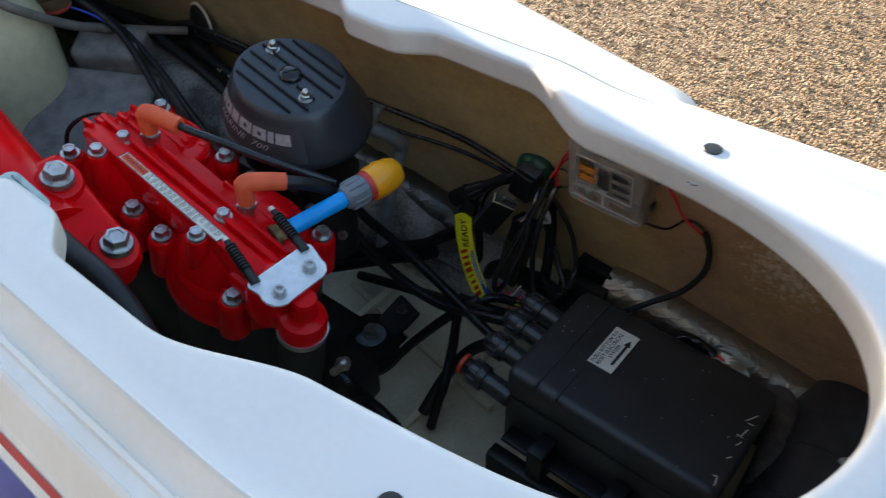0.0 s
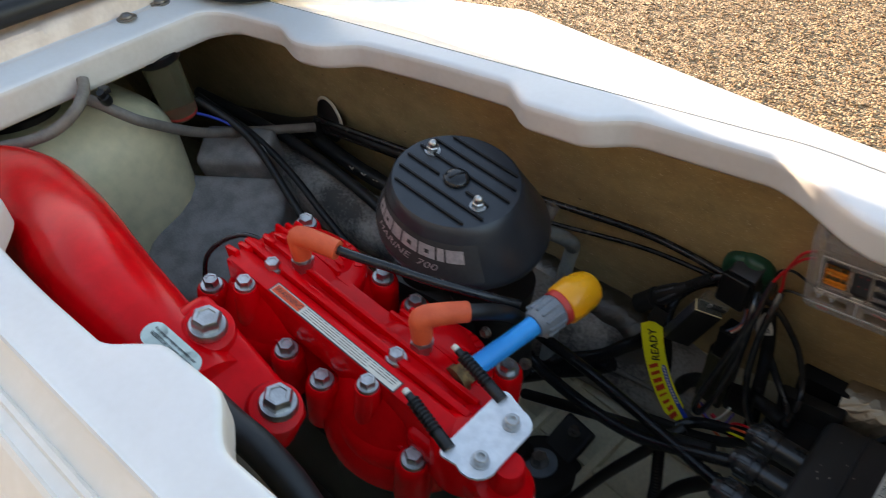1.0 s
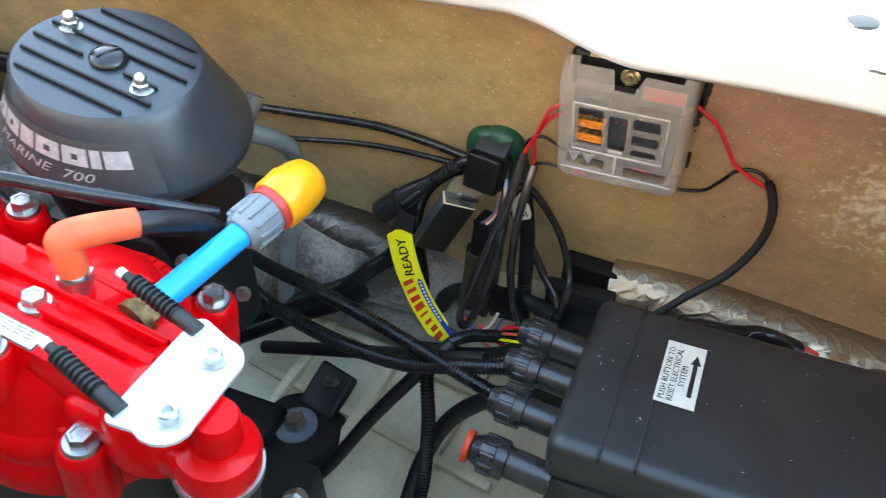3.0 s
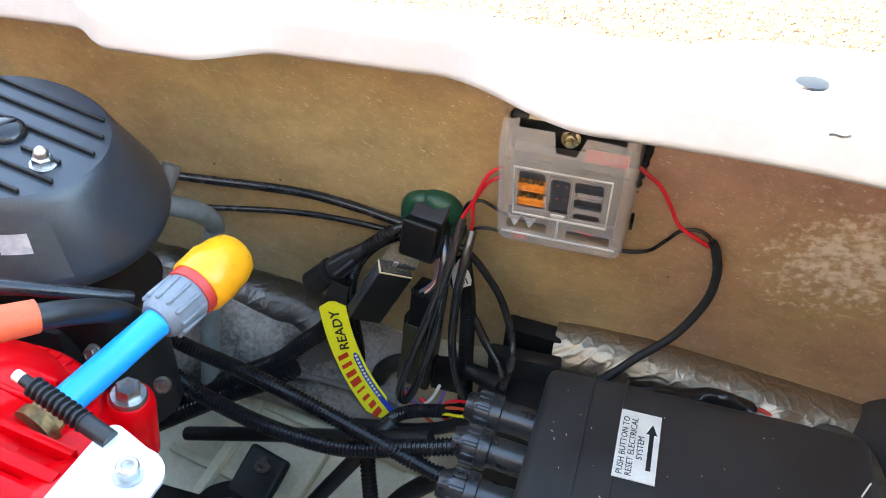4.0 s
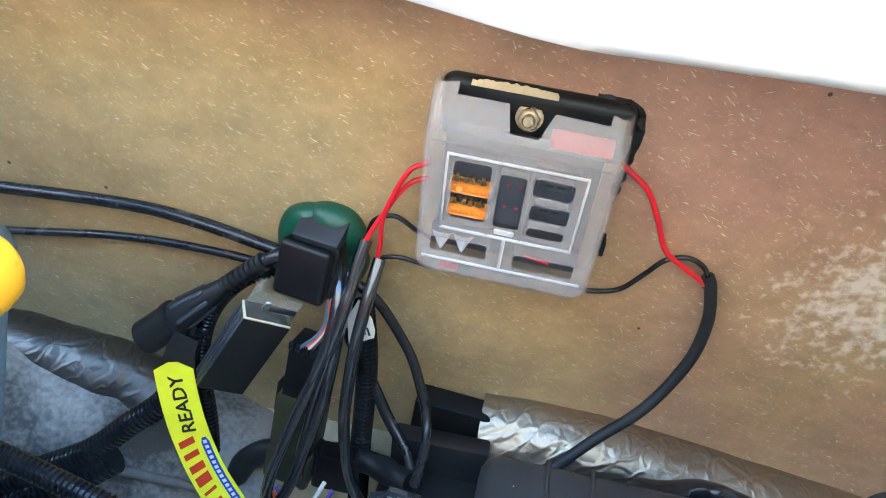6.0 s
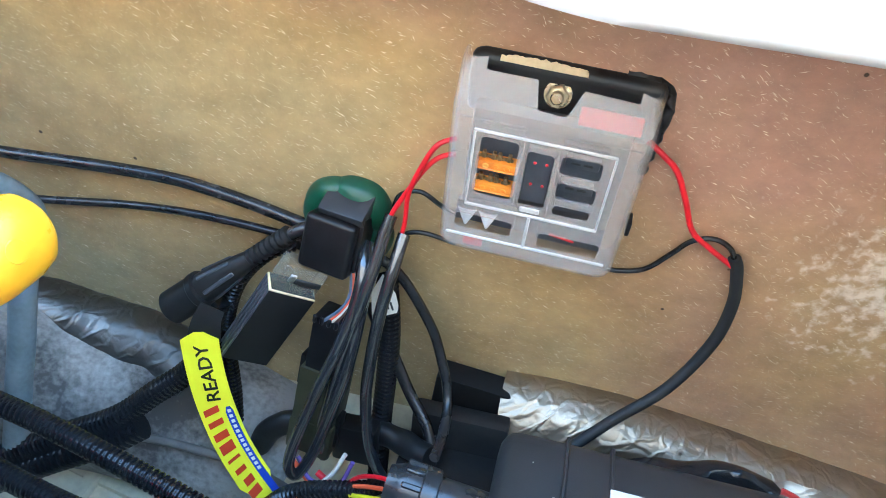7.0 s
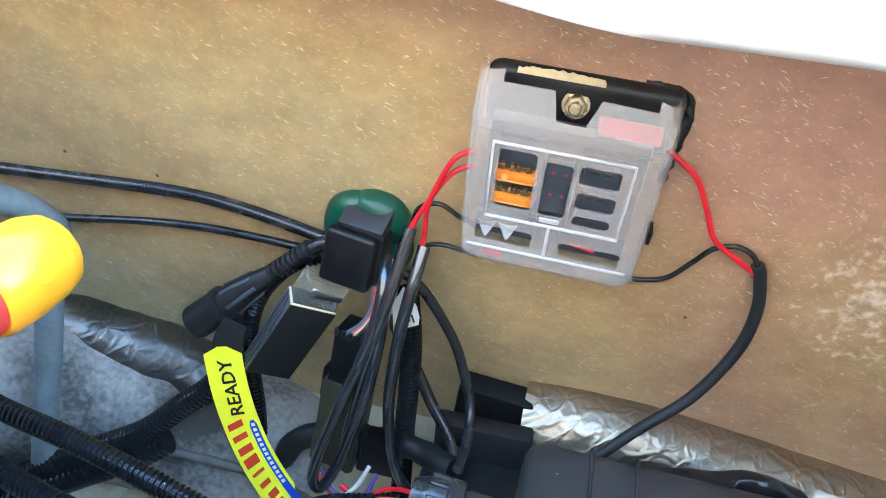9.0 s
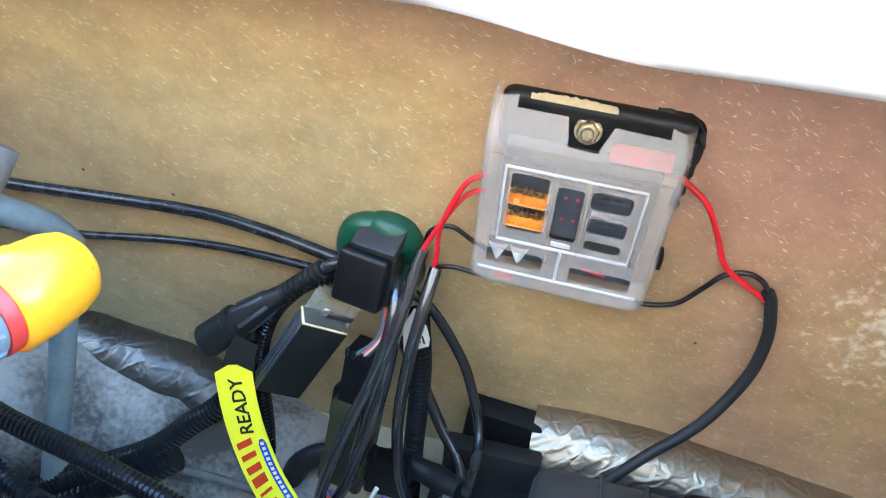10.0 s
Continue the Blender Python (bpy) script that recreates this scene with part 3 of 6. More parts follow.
sx = [-2.06 + 2.34 * k / 78 for k in range(79)]
sh = join(grid([shell_row(x) for x in sx]), rbox(0.272, 0.282, MID - 0.545, MID + 0.545, 0.13, 0.62, 0.004))
tagged(new("outer_hull", finish(sh, "outer_hull", GEL, 50)), "white gelcoat outer hull resting on the gravel", "hull", kind="structure")
bow = grid([[(x, MID + s * 0.362 * max(0.03, 1 - max(0, (-1.70 - x) / 0.36) ** 2) ** 0.5, 0.846) for s in (-1, -0.5, 0, 0.5, 1)] for x in [-2.06 + 0.84 * k / 28 for k in range(29)]])
tagged(new("bow_deck", finish(bow, "bow_deck", GEL, 50)), "plain white gelcoat deck round the bow hatch", "deck", kind="structure")
for s in (1, -1):
    under = grid([[(x, MID + s * (half(x, s) + 0.013), rim_z(x) - 0.0315), (x, MID + s * 0.262, rim_z(x) - 0.0335)] for x in [-0.99 + 0.98 * k / 98 for k in range(99)]])
    tagged(new("deck_underside", finish(under, "deck_underside", FIBRE, 50)), "bare fibreglass underside of the deck", "deck", kind="structure")
solo("deck_underside", rbox(-1.66, -1.012, 0.12, 0.746, 0.8335, 0.8375, 0.001, 1), FIBRE, "bare fibreglass underside of the bow deck", "deck", kind="structure")

# ---------------------------------------------------------------- engine
ENG = pose(-0.545, 0.42, 0.755, 0, 13.5, 0)  # the engine slopes down towards the stern
engine = thing("marine_engine", ENG, "two-cylinder marine engine with glossy red painted heads", "engine")


def head(u):
    """One cylinder's head: scalloped foot, four bolt bosses, domed top."""
    return lathe([(0.086, -0.100), (0.086, -0.086), (0.082, -0.078), (0.075, -0.064), (0.068, -0.048), (0.060, -0.032), (0.050, -0.020), (0.036, -0.014), (0.02, -0.012), (0.001, -0.012)], 48, pose(u, 0, 0))


def boss(u, du, v):
    """A bolt pillar with the web that ties it to the dome."""
    return join(lathe([(0.0165, -0.098), (0.0155, -0.055), (0.0145, -0.049), (0.012, -0.0465), (0.001, -0.0465)], 22, pose(u + du, v, 0)),
                put(rbox(-0.028, 0.004, -0.011, 0.011, -0.097, -0.056, 0.004), pose(u + du, v, 0, 0, 0, math.degrees(math.atan2(v, du)))))


def half_pad(r, thick, bevel):
    """A half-round pad with a soft upper edge: flat side along x, bulging to +y, its top at z=0."""
    bm = bmesh.new()
    rim = [(r * math.cos(radians(a)), r * math.sin(radians(a))) for a in range(0, 181, 9)]
    prev = None
    for q, z in ((1.0, -thick), (1.0, -bevel), (1 - 0.12 * bevel / r, -bevel * 0.6), (1 - 0.45 * bevel / r, -bevel * 0.18), (1 - bevel / r, 0.0)):
        ring = [bm.verts.new((x * q, y * q, z)) for x, y in rim]
        if prev:
            for k in range(len(ring)):
                n = (k + 1) % len(ring)
                bm.faces.new((prev[k], prev[n], ring[n], ring[k]))
        prev = ring
    bm.faces.new(prev)
    return bm


for u in (-0.075, 0.082):
    h = part("cylinder_head", head(u), RED, engine)
    for du, v in ((-0.055, -0.062), (0.055, -0.062), (-0.055, 0.057), (0.055, 0.060)):
        part("bolt_boss", boss(u, du, v), RED, h)
        part("bolt", put(hexbolt(0.0078, 0.011, 1.4), pose(u + du, v, -0.0465, 0, 0, 20 + 40 * v / 0.05 + 700 * u)), STEEL, h)
    # half-round pad on the far shoulder with ribs and a row of raised bars, and one on the near flank
    pan = part("shoulder_pad", put(half_pad(0.051, 0.034, 0.006), pose(u + 0.012, 0.012, -0.0165, -13, 0, 0)), RED, h)
    for k in range(3):
        part("pad_rib", put(rbox(-0.050 + 0.004 * k, 0.040 - 0.005 * k, -0.0022, 0.0022, -0.006, 0.0052, 0.0016), pose(u + 0.002, 0.0150, -0.0165, -13, 0, 0) @ pose(0, 0.0090 * k, 0)), RED, pan)
    for k in range(7):
        a = radians(112 - 11 * k)
        part("raised_bar", put(rbox(-0.0034, 0.0034, -0.0040, 0.0040, -0.001, 0.0014, 0.0006, 1), pose(u + 0.012, 0.012, -0.0165, -13, 0, 0) @ pose(0.0415 * math.cos(a), 0.0415 * math.sin(a), 0, 0, 0, math.degrees(a) - 90)), RED, pan)
    flank = part("flank_pad", put(half_pad(0.060, 0.050, 0.018), pose(u + 0.004, -0.030, -0.043, 20, 0, 0) @ pose(0, 0, 0, 0, 0, 180)), RED, h)
    part("pocket_rib", put(rbox(-0.034, 0.036, -0.0022, 0.0022, -0.02, 0.0022, 0.0018), pose(u + 0.004, -0.0560, -0.0525, 20, 0, -4)), RED, flank)
# the long water-jacket cover with its ribs
cover = part("jacket_cover", rbox(-0.116, 0.162, -0.0500, -0.026, -0.045, -0.006, 0.004), RED, engine)
part("cover_shelf", rbox(-0.112, 0.165, -0.030, 0.018, -0.045, -0.017, 0.004), RED, cover)
part("cover_ridge", rbox(-0.108, 0.158, -0.0492, -0.030, -0.010, -0.0030, 0.002), RED, cover)
part("rail", rbox(-0.119, 0.158, -0.0255, -0.0185, -0.04, -0.0010, 0.0018), RED, cover)
part("rail", rbox(-0.116, 0.154, -0.0070, -0.0020, -0.04, -0.0060, 0.0016), RED, cover)
for k in range(6):  # the fins' raked bow ends
    part("fin_end", put(rbox(-0.005, 0.012, -0.0026, 0.0026, -0.044, 0.0, 0.0014), pose(-0.121 + 0.0035 * k, -0.040 + 0.0115 * k, -0.0015 - 0.0016 * k, 0, -14, 0)), RED, cover)
for u, v in ((-0.076, -0.058), (-0.075, -0.027), (0.079, -0.056), (0.077, -0.021)):
    part("bolt_boss", lathe([(0.0125, -0.05), (0.0115, -0.010), (0.0105, -0.0065), (0.001, -0.0065)], 20, pose(u, v, 0)), RED, cover)
    part("bolt", put(hexbolt(0.0072, 0.010, 1.3), pose(u, v, -0.0065, 0, 0, 900 * u)), STEEL, cover)
part("label_border", rbox(-0.0552, 0.1002, -0.0485, -0.0360, -0.0031, -0.0027, 0), INK, cover)
tag = part("warning_label", rbox(-0.054, 0.099, -0.0475, -0.0370, -0.0030, -0.0024, 0), LABELW, cover, "cream warning strip with a red heading")
part("label_heading", rbox(-0.053, -0.017, -0.0468, -0.0377, -0.0024, -0.0022, 0), LABELR, tag)
part("lettering", words("WARNING", 0.0072, pose(-0.034, -0.0423, -0.0021), 0.0001), INK, tag)
for k in range(4):
    for j in range(15 if k < 3 else 11):
        x = -0.014 + j * 0.0074
        part("text_bar", rbox(x, x + 0.0040 + 0.0025 * random.random(), -0.0389 - k * 0.0023, -0.0382 - k * 0.0023, -0.0024, -0.0022, 0), INK, tag)
# black cylinders and crankcase below
part("cylinder_block", join(rbox(-0.150, 0.135, -0.075, 0.075, -0.24, -0.112, 0.012), *[lathe([(0.080, -0.20), (0.080, -0.104), (0.074, -0.099), (0.01, -0.099)], 40, pose(u, 0, 0)) for u in (-0.075, 0.082)]), BLACKM, engine)
part("crankcase", join(rbox(-0.16, 0.150, -0.080, 0.080, -0.36, -0.22, 0.02), rbox(-0.15, 0.145, -0.092, 0.092, -0.262, -0.246, 0.003)), BLACKM, engine)
# thermostat housing at the stern end
TH = pose(0.209, -0.037, 0.014)
thermo = part("thermostat_housing", join(
    lathe([(0.0245, -0.058), (0.0245, -0.044), (0.0225, -0.038), (0.017, -0.035), (0.0140, -0.032), (0.0130, -0.012), (0.0115, -0.009), (0.001, -0.009)], 40, TH),
    lathe([(0.034, -0.05), (0.032, -0.018), (0.026, -0.009), (0.012, -0.004), (0.001, -0.003)], 40, pose(0.168, -0.030, 0.002)),
    rbox(0.120, 0.203, -0.058, -0.008, -0.05, -0.022, 0.010, 3)), RED, engine)
part("gasket", lathe([(0.0250, -0.066), (0.0258, -0.064), (0.0258, -0.058), (0.001, -0.058)], 40, TH), STEEL, thermo)
part("lower_boss", lathe([(0.0235, -0.16), (0.0235, -0.066), (0.001, -0.066)], 40, TH), BLACKM, thermo)


def bracket_plate():
    """A bent cable bracket: a rounded plate with two ears."""
    bm = bmesh.new()
    out = []
    for cu, cv, r, a0, a1 in ((0.1905, -0.0525, 0.0165, -120, 15), (0.1920, -0.0115, 0.0145, -12, 95), (0.172, 0.002, 0.006, 75, 185), (0.171, -0.0630, 0.006, 150, 258)):
        for k in range(7):
            a = radians(a0 + (a1 - a0) * k / 6)
            out.append((cu + r * math.cos(a), cv + r * math.sin(a)))
    lo = [bm.verts.new((x, y, 0.0)) for x, y in out]
    hi = [bm.verts.new((x, y, 0.0028)) for x, y in out]
    bm.faces.new(lo[::-1])
    bm.faces.new(hi)
    for k in range(len(out)):
        q = (k + 1) % len(out)
        bm.faces.new((lo[k], lo[q], hi[q], hi[k]))
    return put(bm, pose(0, 0, 0.0085))


plate = part("cable_bracket", bracket_plate(), PLATE, engine, "flat bare metal cable bracket")
for u, v in ((0.1935, -0.053), (0.191, -0.013)):
    part("cap_screw", put(join(lathe([(0.0072, 0), (0.0072, 0.0014), (0.004, 0.0014)], 20), lathe([(0.0052, 0.0012), (0.0054, 0.0072), (0.0046, 0.008), (0.0030, 0.008), (0.0028, 0.005), (0.0003, 0.005)], 20)), pose(u, v, 0.0113)), STEEL, plate)
for (u0, v0), (u1, v1) in (((0.118, -0.050), (0.170, -0.061)), ((0.118, 0.008), (0.172, -0.001))):
    a, b = Vector((u0, v0, 0.016)), Vector((u1, v1, 0.012))
    cab = part("control_cable", sweep([a.lerp(b, k / 4) for k in range(5)], 0.0032, 12), RUBBER, engine)
    part("ribbed_boot", sweep(evenly([a.lerp(b, 0.12), a.lerp(b, 0.72)], 0.0009), lambda s, i: 0.0056 - 0.0018 * (i % 4 > 1), 14), RUBBER, cab)
    part("ferrule", sweep([a.lerp(b, -0.09), a.lerp(b, 0.12)], 0.0030, 12), LABELW, cab)
    part("sleeve", sweep([a.lerp(b, 0.72), a.lerp(b, 1.02)], 0.0050, 12), RUBBER, cab)

# spark plugs with orange boots and one lead
for u, v, end in ((-0.060, -0.004, (-0.024, 0.008, 0.029)), (0.083, 0.004, (0.102, 0.040, 0.024))):
    plug = part("spark_plug", join(lathe([(0.0085, -0.018), (0.0085, -0.006), (0.0105, -0.006), (0.0105, 0.001), (0.0075, 0.001)], 6, pose(u, v, 0)), lathe([(0.0062, 0.0), (0.0058, 0.010), (0.001, 0.010)], 20, pose(u, v, 0))), STEEL, engine)
    top = Vector((u - 0.004, v, 0.030))
    e = Vector(end)
    d = (e - top).normalized()
    path = smooth([(u, v, 0.004), (u - 0.002, v, 0.018), top + d * 0.002 + Vector((0, 0, -0.003)), top + d * 0.018, top + d * 0.042], 7)
    part("boot", sweep(path, lambda s, i: 0.0090 + 0.0010 * math.sin(3 * s), 18), ORANGE, plug, "orange silicone plug boot")
lead = part("ignition_lead", tube([(-0.030, 0.0070, 0.0292), (-0.010, 0.0135, 0.0285), (0.022, 0.030, 0.024), (0.054, 0.050, 0.015), (0.085, 0.074, 0.004), (0.112, 0.102, -0.012)], 0.0044), CABLE, engine)
part("ignition_lead", tube([(0.097, 0.032, 0.025), (0.108, 0.052, 0.018), (0.116, 0.078, 0.0), (0.112, 0.11, -0.04)], 0.0072), RUBBER, engine)
# thin lead at the bow end
part("sensor_lead", tube([(-0.108, -0.002, -0.026), (-0.128, -0.004, -0.022), (-0.148, -0.012, -0.026), (-0.164, -0.026, -0.038), (-0.172, -0.040, -0.056), (-0.172, -0.048, -0.09)], 0.0026), CABLE, engine)

# ---------------------------------------------------------------- exhaust
exhaust = thing("exhaust_pipe", pose(-0.53, 0.30, 0.70), "thick glossy red painted exhaust pipe with a bolted flange", "exhaust")
xo = Matrix.Translation((-0.53, 0.30, 0.70)).inverted()


def pipe_r(s, i):
    return 0.042 + 0.010 * step(0.0, 0.45, s) - 0.002 * step(0.7, 1, s)


part("pipe", put(sweep(smooth([(-0.555, 0.266, 0.745), (-0.62, 0.268, 0.768), (-0.72, 0.276, 0.785), (-0.83, 0.292, 0.790), (-0.93, 0.300, 0.787), (-1.02, 0.290, 0.768), (-1.085, 0.262, 0.715), (-1.10, 0.24, 0.62)], 10), pipe_r, 40), xo), RED, exhaust)
fl = (Vector((-0.500, 0.300, 0.746)), Vector((-0.568, 0.297, 0.794)))
ang = math.degrees(math.atan2(fl[1].z - fl[0].z, fl[0].x - fl[1].x))
mid = (fl[0] + fl[1]) / 2
flange = part("flange", put(join(rbox(-0.074, 0.062, -0.034, 0.023, -0.06, -0.011, 0.014, 5), lathe([(0.024, -0.05), (0.0225, -0.010), (0.020, -0.002), (0.016, 0.0), (0.001, 0.0)], 28, pose(-0.0415, 0, 0)), lathe([(0.025, -0.05), (0.0235, -0.010), (0.021, -0.002), (0.016, 0.0), (0.001, 0.0)], 28, pose(0.0415, 0, 0))), xo @ Matrix.Translation(mid) @ pose(0, 0, 0, 0, ang, 0)), RED, exhaust)
for q in fl:
    part("bolt", put(hexbolt(0.0122, 0.016, 1.28, 0.35), xo @ Matrix.Translation(q) @ pose(0, 0, 0, 0, ang - 18, 12)), STEEL, flange)
part("temperature_sensor", put(join(lathe([(0.008, 0), (0.008, 0.008), (0.004, 0.010), (0.004, 0.018)], 6), lathe([(0.0055, -0.01), (0.0055, 0.001), (0.002, 0.001)], 16)), xo @ pose(-0.512, 0.262, 0.735, 40, 0, 0)), DULL, exhaust)
tw = xo @ Matrix.Translation((-0.5665, 0.2640, 0.7985)) @ pose(0, 0, 0, 8, 15, 2)
lab = part("sticker", put(join(rbox(-0.0205, 0.0205, -0.0105, 0.0105, 0, 0.0006, 0.0), lathe([(0.0105, 0), (0.0105, 0.0006), (0.001, 0.0006)], 20, pose(-0.0205, 0, 0)), lathe([(0.0105, 0), (0.0105, 0.0006), (0.001, 0.0006)], 20, pose(0.0205, 0, 0))), tw), surface("pale_sticker", (0.60, 0.70, 0.66), (0.52, 0.61, 0.57), 0.4), exhaust, "pale rounded sticker about spark plugs")
part("lettering", join(words("For proper engine operation use", 0.0036, tw @ pose(0, 0.0044, 0.0009), 0.0001), words("RESISTOR SPARK PLUGS", 0.0044, tw @ pose(0, -0.0004, 0.0009), 0.0001)), INK, lab)
solo("coolant_hose", tube([(-0.530, 0.262, 0.762), (-0.505, 0.262, 0.757), (-0.475, 0.265, 0.745), (-0.445, 0.266, 0.722), (-0.415, 0.262, 0.690), (-0.395, 0.26, 0.62), (-0.385, 0.27, 0.50)], 0.0132, 20), RUBBER, "thick black rubber coolant hose beside the exhaust flange", "hose")

# ---------------------------------------------------------------- air intake
AIR = pose(-0.541, 0.565, 0.7945, 4, 15.5, 0)
airbox = thing("air_filter_box", AIR, "dark slate round air filter box with a ribbed lid", "air filter")
prof = [(0.052, -0.058), (0.080, -0.056), (0.086, -0.053), (0.0885, -0.048), (0.088, -0.043), (0.0675, -0.007), (0.0660, -0.003), (0.0630, 0.0), (0.001, 0.0)]
shell = lathe(prof, 72, None, 1.0, 0.96)
for v in shell.verts:
    v.co.x -= 0.26 * min(0, v.co.z)
part("body", shell, AIRBOX, airbox)
for k, v in enumerate((-0.040, -0.0235, -0.007, 0.0105, 0.027, 0.042)):
    L = math.sqrt(max(0, 0.060 ** 2 - v * v)) * 0.96
    spans = [(-L, L)] if k not in (2, 3) else ([(-L, -0.016), (0.018, L * 0.8)] if k == 2 else [(-L, L)])
    for a, b in spans:
        part("rib", rbox(a, b, v - 0.0013, v + 0.0013, -0.001, 0.0030, 0.0006, 1), BLACKP, airbox)
knob = part("centre_knob", lathe([(0.0128, 0.0), (0.0132, 0.0010), (0.0126, 0.0030), (0.0108, 0.0048), (0.007, 0.0060), (0.003, 0.0064), (0.0003, 0.0065)], 32), CONDUIT, airbox)
part("slot", put(rbox(-0.0085, 0.0085, -0.0012, 0.0012, 0.0045, 0.0072, 0.0006, 1), pose(0, 0, 0, 0, 0, 70)), BLACKP, knob)
for u, v in ((-0.043, 0.013), (0.038, -0.013)):
    part("lid_nut", put(join(lathe([(0.0078, 0.0), (0.0078, 0.0012), (0.004, 0.0012)], 20), lathe([(0.0062, 0.001), (0.0062, 0.0065), (0.005, 0.0075), (0.001, 0.0075)], 6), lathe([(0.0045, 0.006), (0.0044, 0.0105), (0.0032, 0.0128), (0.0015, 0.0138), (0.0003, 0.0140)], 14)), pose(u, v, 0.0)), STEEL, airbox)
# curved maker's plate: a dark band with plain silver bars where the name stands
def on_cone(phi, h, lift=0.0):
    r = 0.0675 + (0.088 - 0.0675) * (-0.007 - h) / 0.036 + lift
    return (r * math.cos(phi) - 0.26 * h, 0.96 * r * math.sin(phi), h)


def cone_patch(p0, p1, h0, h1, lift, nseg, slant=0.0):
    return grid([[on_cone(p0 + slant + (p1 - p0) * k / nseg, h0, lift), on_cone(p0 + (p1 - p0) * k / nseg, h1, lift)] for k in range(nseg + 1)])


badge = part("badge", cone_patch(radians(-138), radians(-36), -0.0420, -0.0130, 0.0006, 24), INK, airbox, "black badge band with silver bars and lettering")
w0 = -133
for k, wd in enumerate((11, 13, 9.5, 13.5, 12.5, 5, 12.5)):
    part("silver_bar", cone_patch(radians(w0), radians(w0 + wd), -0.0270, -0.0170, 0.0012, 4), SILVER, badge)
    if k in (0, 1, 3, 4):  # the counter inside each wide shape
        part("dark_bar", cone_patch(radians(w0 + wd * 0.38), radians(w0 + wd * 0.64), -0.0236, -0.0204, 0.0016, 2), INK, badge)
    w0 += wd + 1.5
txt = words("MARINE  700", 0.0088, Matrix.Identity(4), 0.0)
for v in txt.verts:
    v.co = Vector(on_cone(radians(-94) + (v.co.x + 0.3 * v.co.y) * 1.62 / 0.080, -0.0332 + v.co.y * 0.85, 0.0012))
part("lettering", txt, SILVER, badge)
# carburettor bodies under it
carb = thing("carburettor", pose(-0.52, 0.565, 0.60), "black carburettor assembly under the air filter box", "carburettor")
part("throttle_body", join(rbox(-0.10, 0.015, -0.05, 0.035, -0.05, 0.075, 0.012), lathe([(0.04, -0.04), (0.045, 0.06), (0.05, 0.10)], 30, pose(-0.06, 0, 0)), lathe([(0.034, -0.04), (0.038, 0.05), (0.045, 0.08)], 30, pose(0.01, 0, 0))), BLACKM, carb)
for k, (x, y, z) in enumerate(((0.045, -0.052, 0.07), (0.085, -0.045, 0.045), (-0.03, -0.054, 0.05), (0.06, -0.055, 0.02), (0.0, -0.056, 0.01))):
    part("screw", put(hexbolt(0.005, 0.006, 1.2), pose(x, y, z, 70, 0, 30 * k)), DULL, carb)

# ---------------------------------------------------------------- flushing hose
fl_hose = thing("flushing_hose", pose(-0.425, 0.440, 0.712), "short blue flushing hose with a grey and yellow hose connector", "hose")
A0, A1 = Vector((0, 0, 0)), Vector((0.028, 0.150, 0.008))
hm = between(A0, A1)
part("blue_tube", put(lathe([(0.0092, 0.0), (0.0092, 0.085), (0.001, 0.085)], 24), hm), BLUEH, fl_hose)
L0 = 0.070
collar = part("grey_collar", put(lathe([(0.0115, L0), (0.0138, L0 + 0.003), (0.0152, L0 + 0.010), (0.0161, L0 + 0.024), (0.0152, L0 + 0.027), (0.001, L0 + 0.027)], 32), hm), GREYPL, fl_hose)
for k in range(12):
    part("grip_rib", put(rbox(0.0138, 0.0170, -0.0014, 0.0014, L0 + 0.005, L0 + 0.025, 0.0008, 1), hm @ pose(0, 0, 0, 0, 0, 30 * k)), GREYPL, collar)
part("red_ring", put(lathe([(0.0164, L0 + 0.027), (0.0170, L0 + 0.028), (0.0170, L0 + 0.034), (0.001, L0 + 0.034)], 32), hm), REDPL, fl_hose)
cap = part("yellow_cap", put(lathe([(0.0179, L0 + 0.033), (0.0193, L0 + 0.035), (0.0198, L0 + 0.048), (0.0184, L0 + 0.062), (0.0161, L0 + 0.069), (0.0124, L0 + 0.0725), (0.0092, L0 + 0.0725), (0.0087, L0 + 0.066), (0.001, L0 + 0.066)], 40), hm), YELLOW, fl_hose)
for k in range(3):
    part("grip_dent", put(lathe([(0.0050, -0.0003), (0.0046, 0.0004), (0.0020, 0.0007), (0.0003, 0.0007)], 18), hm @ pose(0, 0, L0 + 0.050, 0, 0, 120 * k + 40) @ pose(0.0193, 0, 0, 0, 90, 0)), YELLOW, cap)
part("brass_nipple", put(join(lathe([(0.0112, -0.012), (0.0112, -0.003), (0.0085, -0.002), (0.0085, 0.006)], 6), lathe([(0.013, -0.018), (0.013, -0.012), (0.004, -0.012)], 20)), hm), BRASS, fl_hose)

# ---------------------------------------------------------------- electrical box
ebox = thing("electrical_box", pose(-0.09, 0.58, 0.396), "flat charcoal plastic electrical box with cable glands", "electrical box")
part("lid", put(rbox(-0.117, 0.121, -0.064, 0.099, 0.140, 0.182, 0.014, 5), pose(0, 0, 0, -1, 1.6, 0)), BOXBLK, ebox)
part("base", rbox(-0.112, 0.116, -0.059, 0.094, 0.06, 0.142, 0.006), BOXBLK, ebox)
for x in (-0.080, -0.055):
    part("lid_rib", put(rbox(x - 0.0012, x + 0.0012, -0.063, 0.097, 0.176, 0.1832, 0.0006, 1), pose(0, 0, 0, -1, 1.6, 0)), BOXBLK, ebox)
el = part("reset_label", put(rbox(-0.0560, -0.0270, 0.0005, 0.0635, 0.1838, 0.1846, 0), pose(0, 0, 0, -1, 1.6, 0)), LABELW, ebox, "white label with a black arrow")
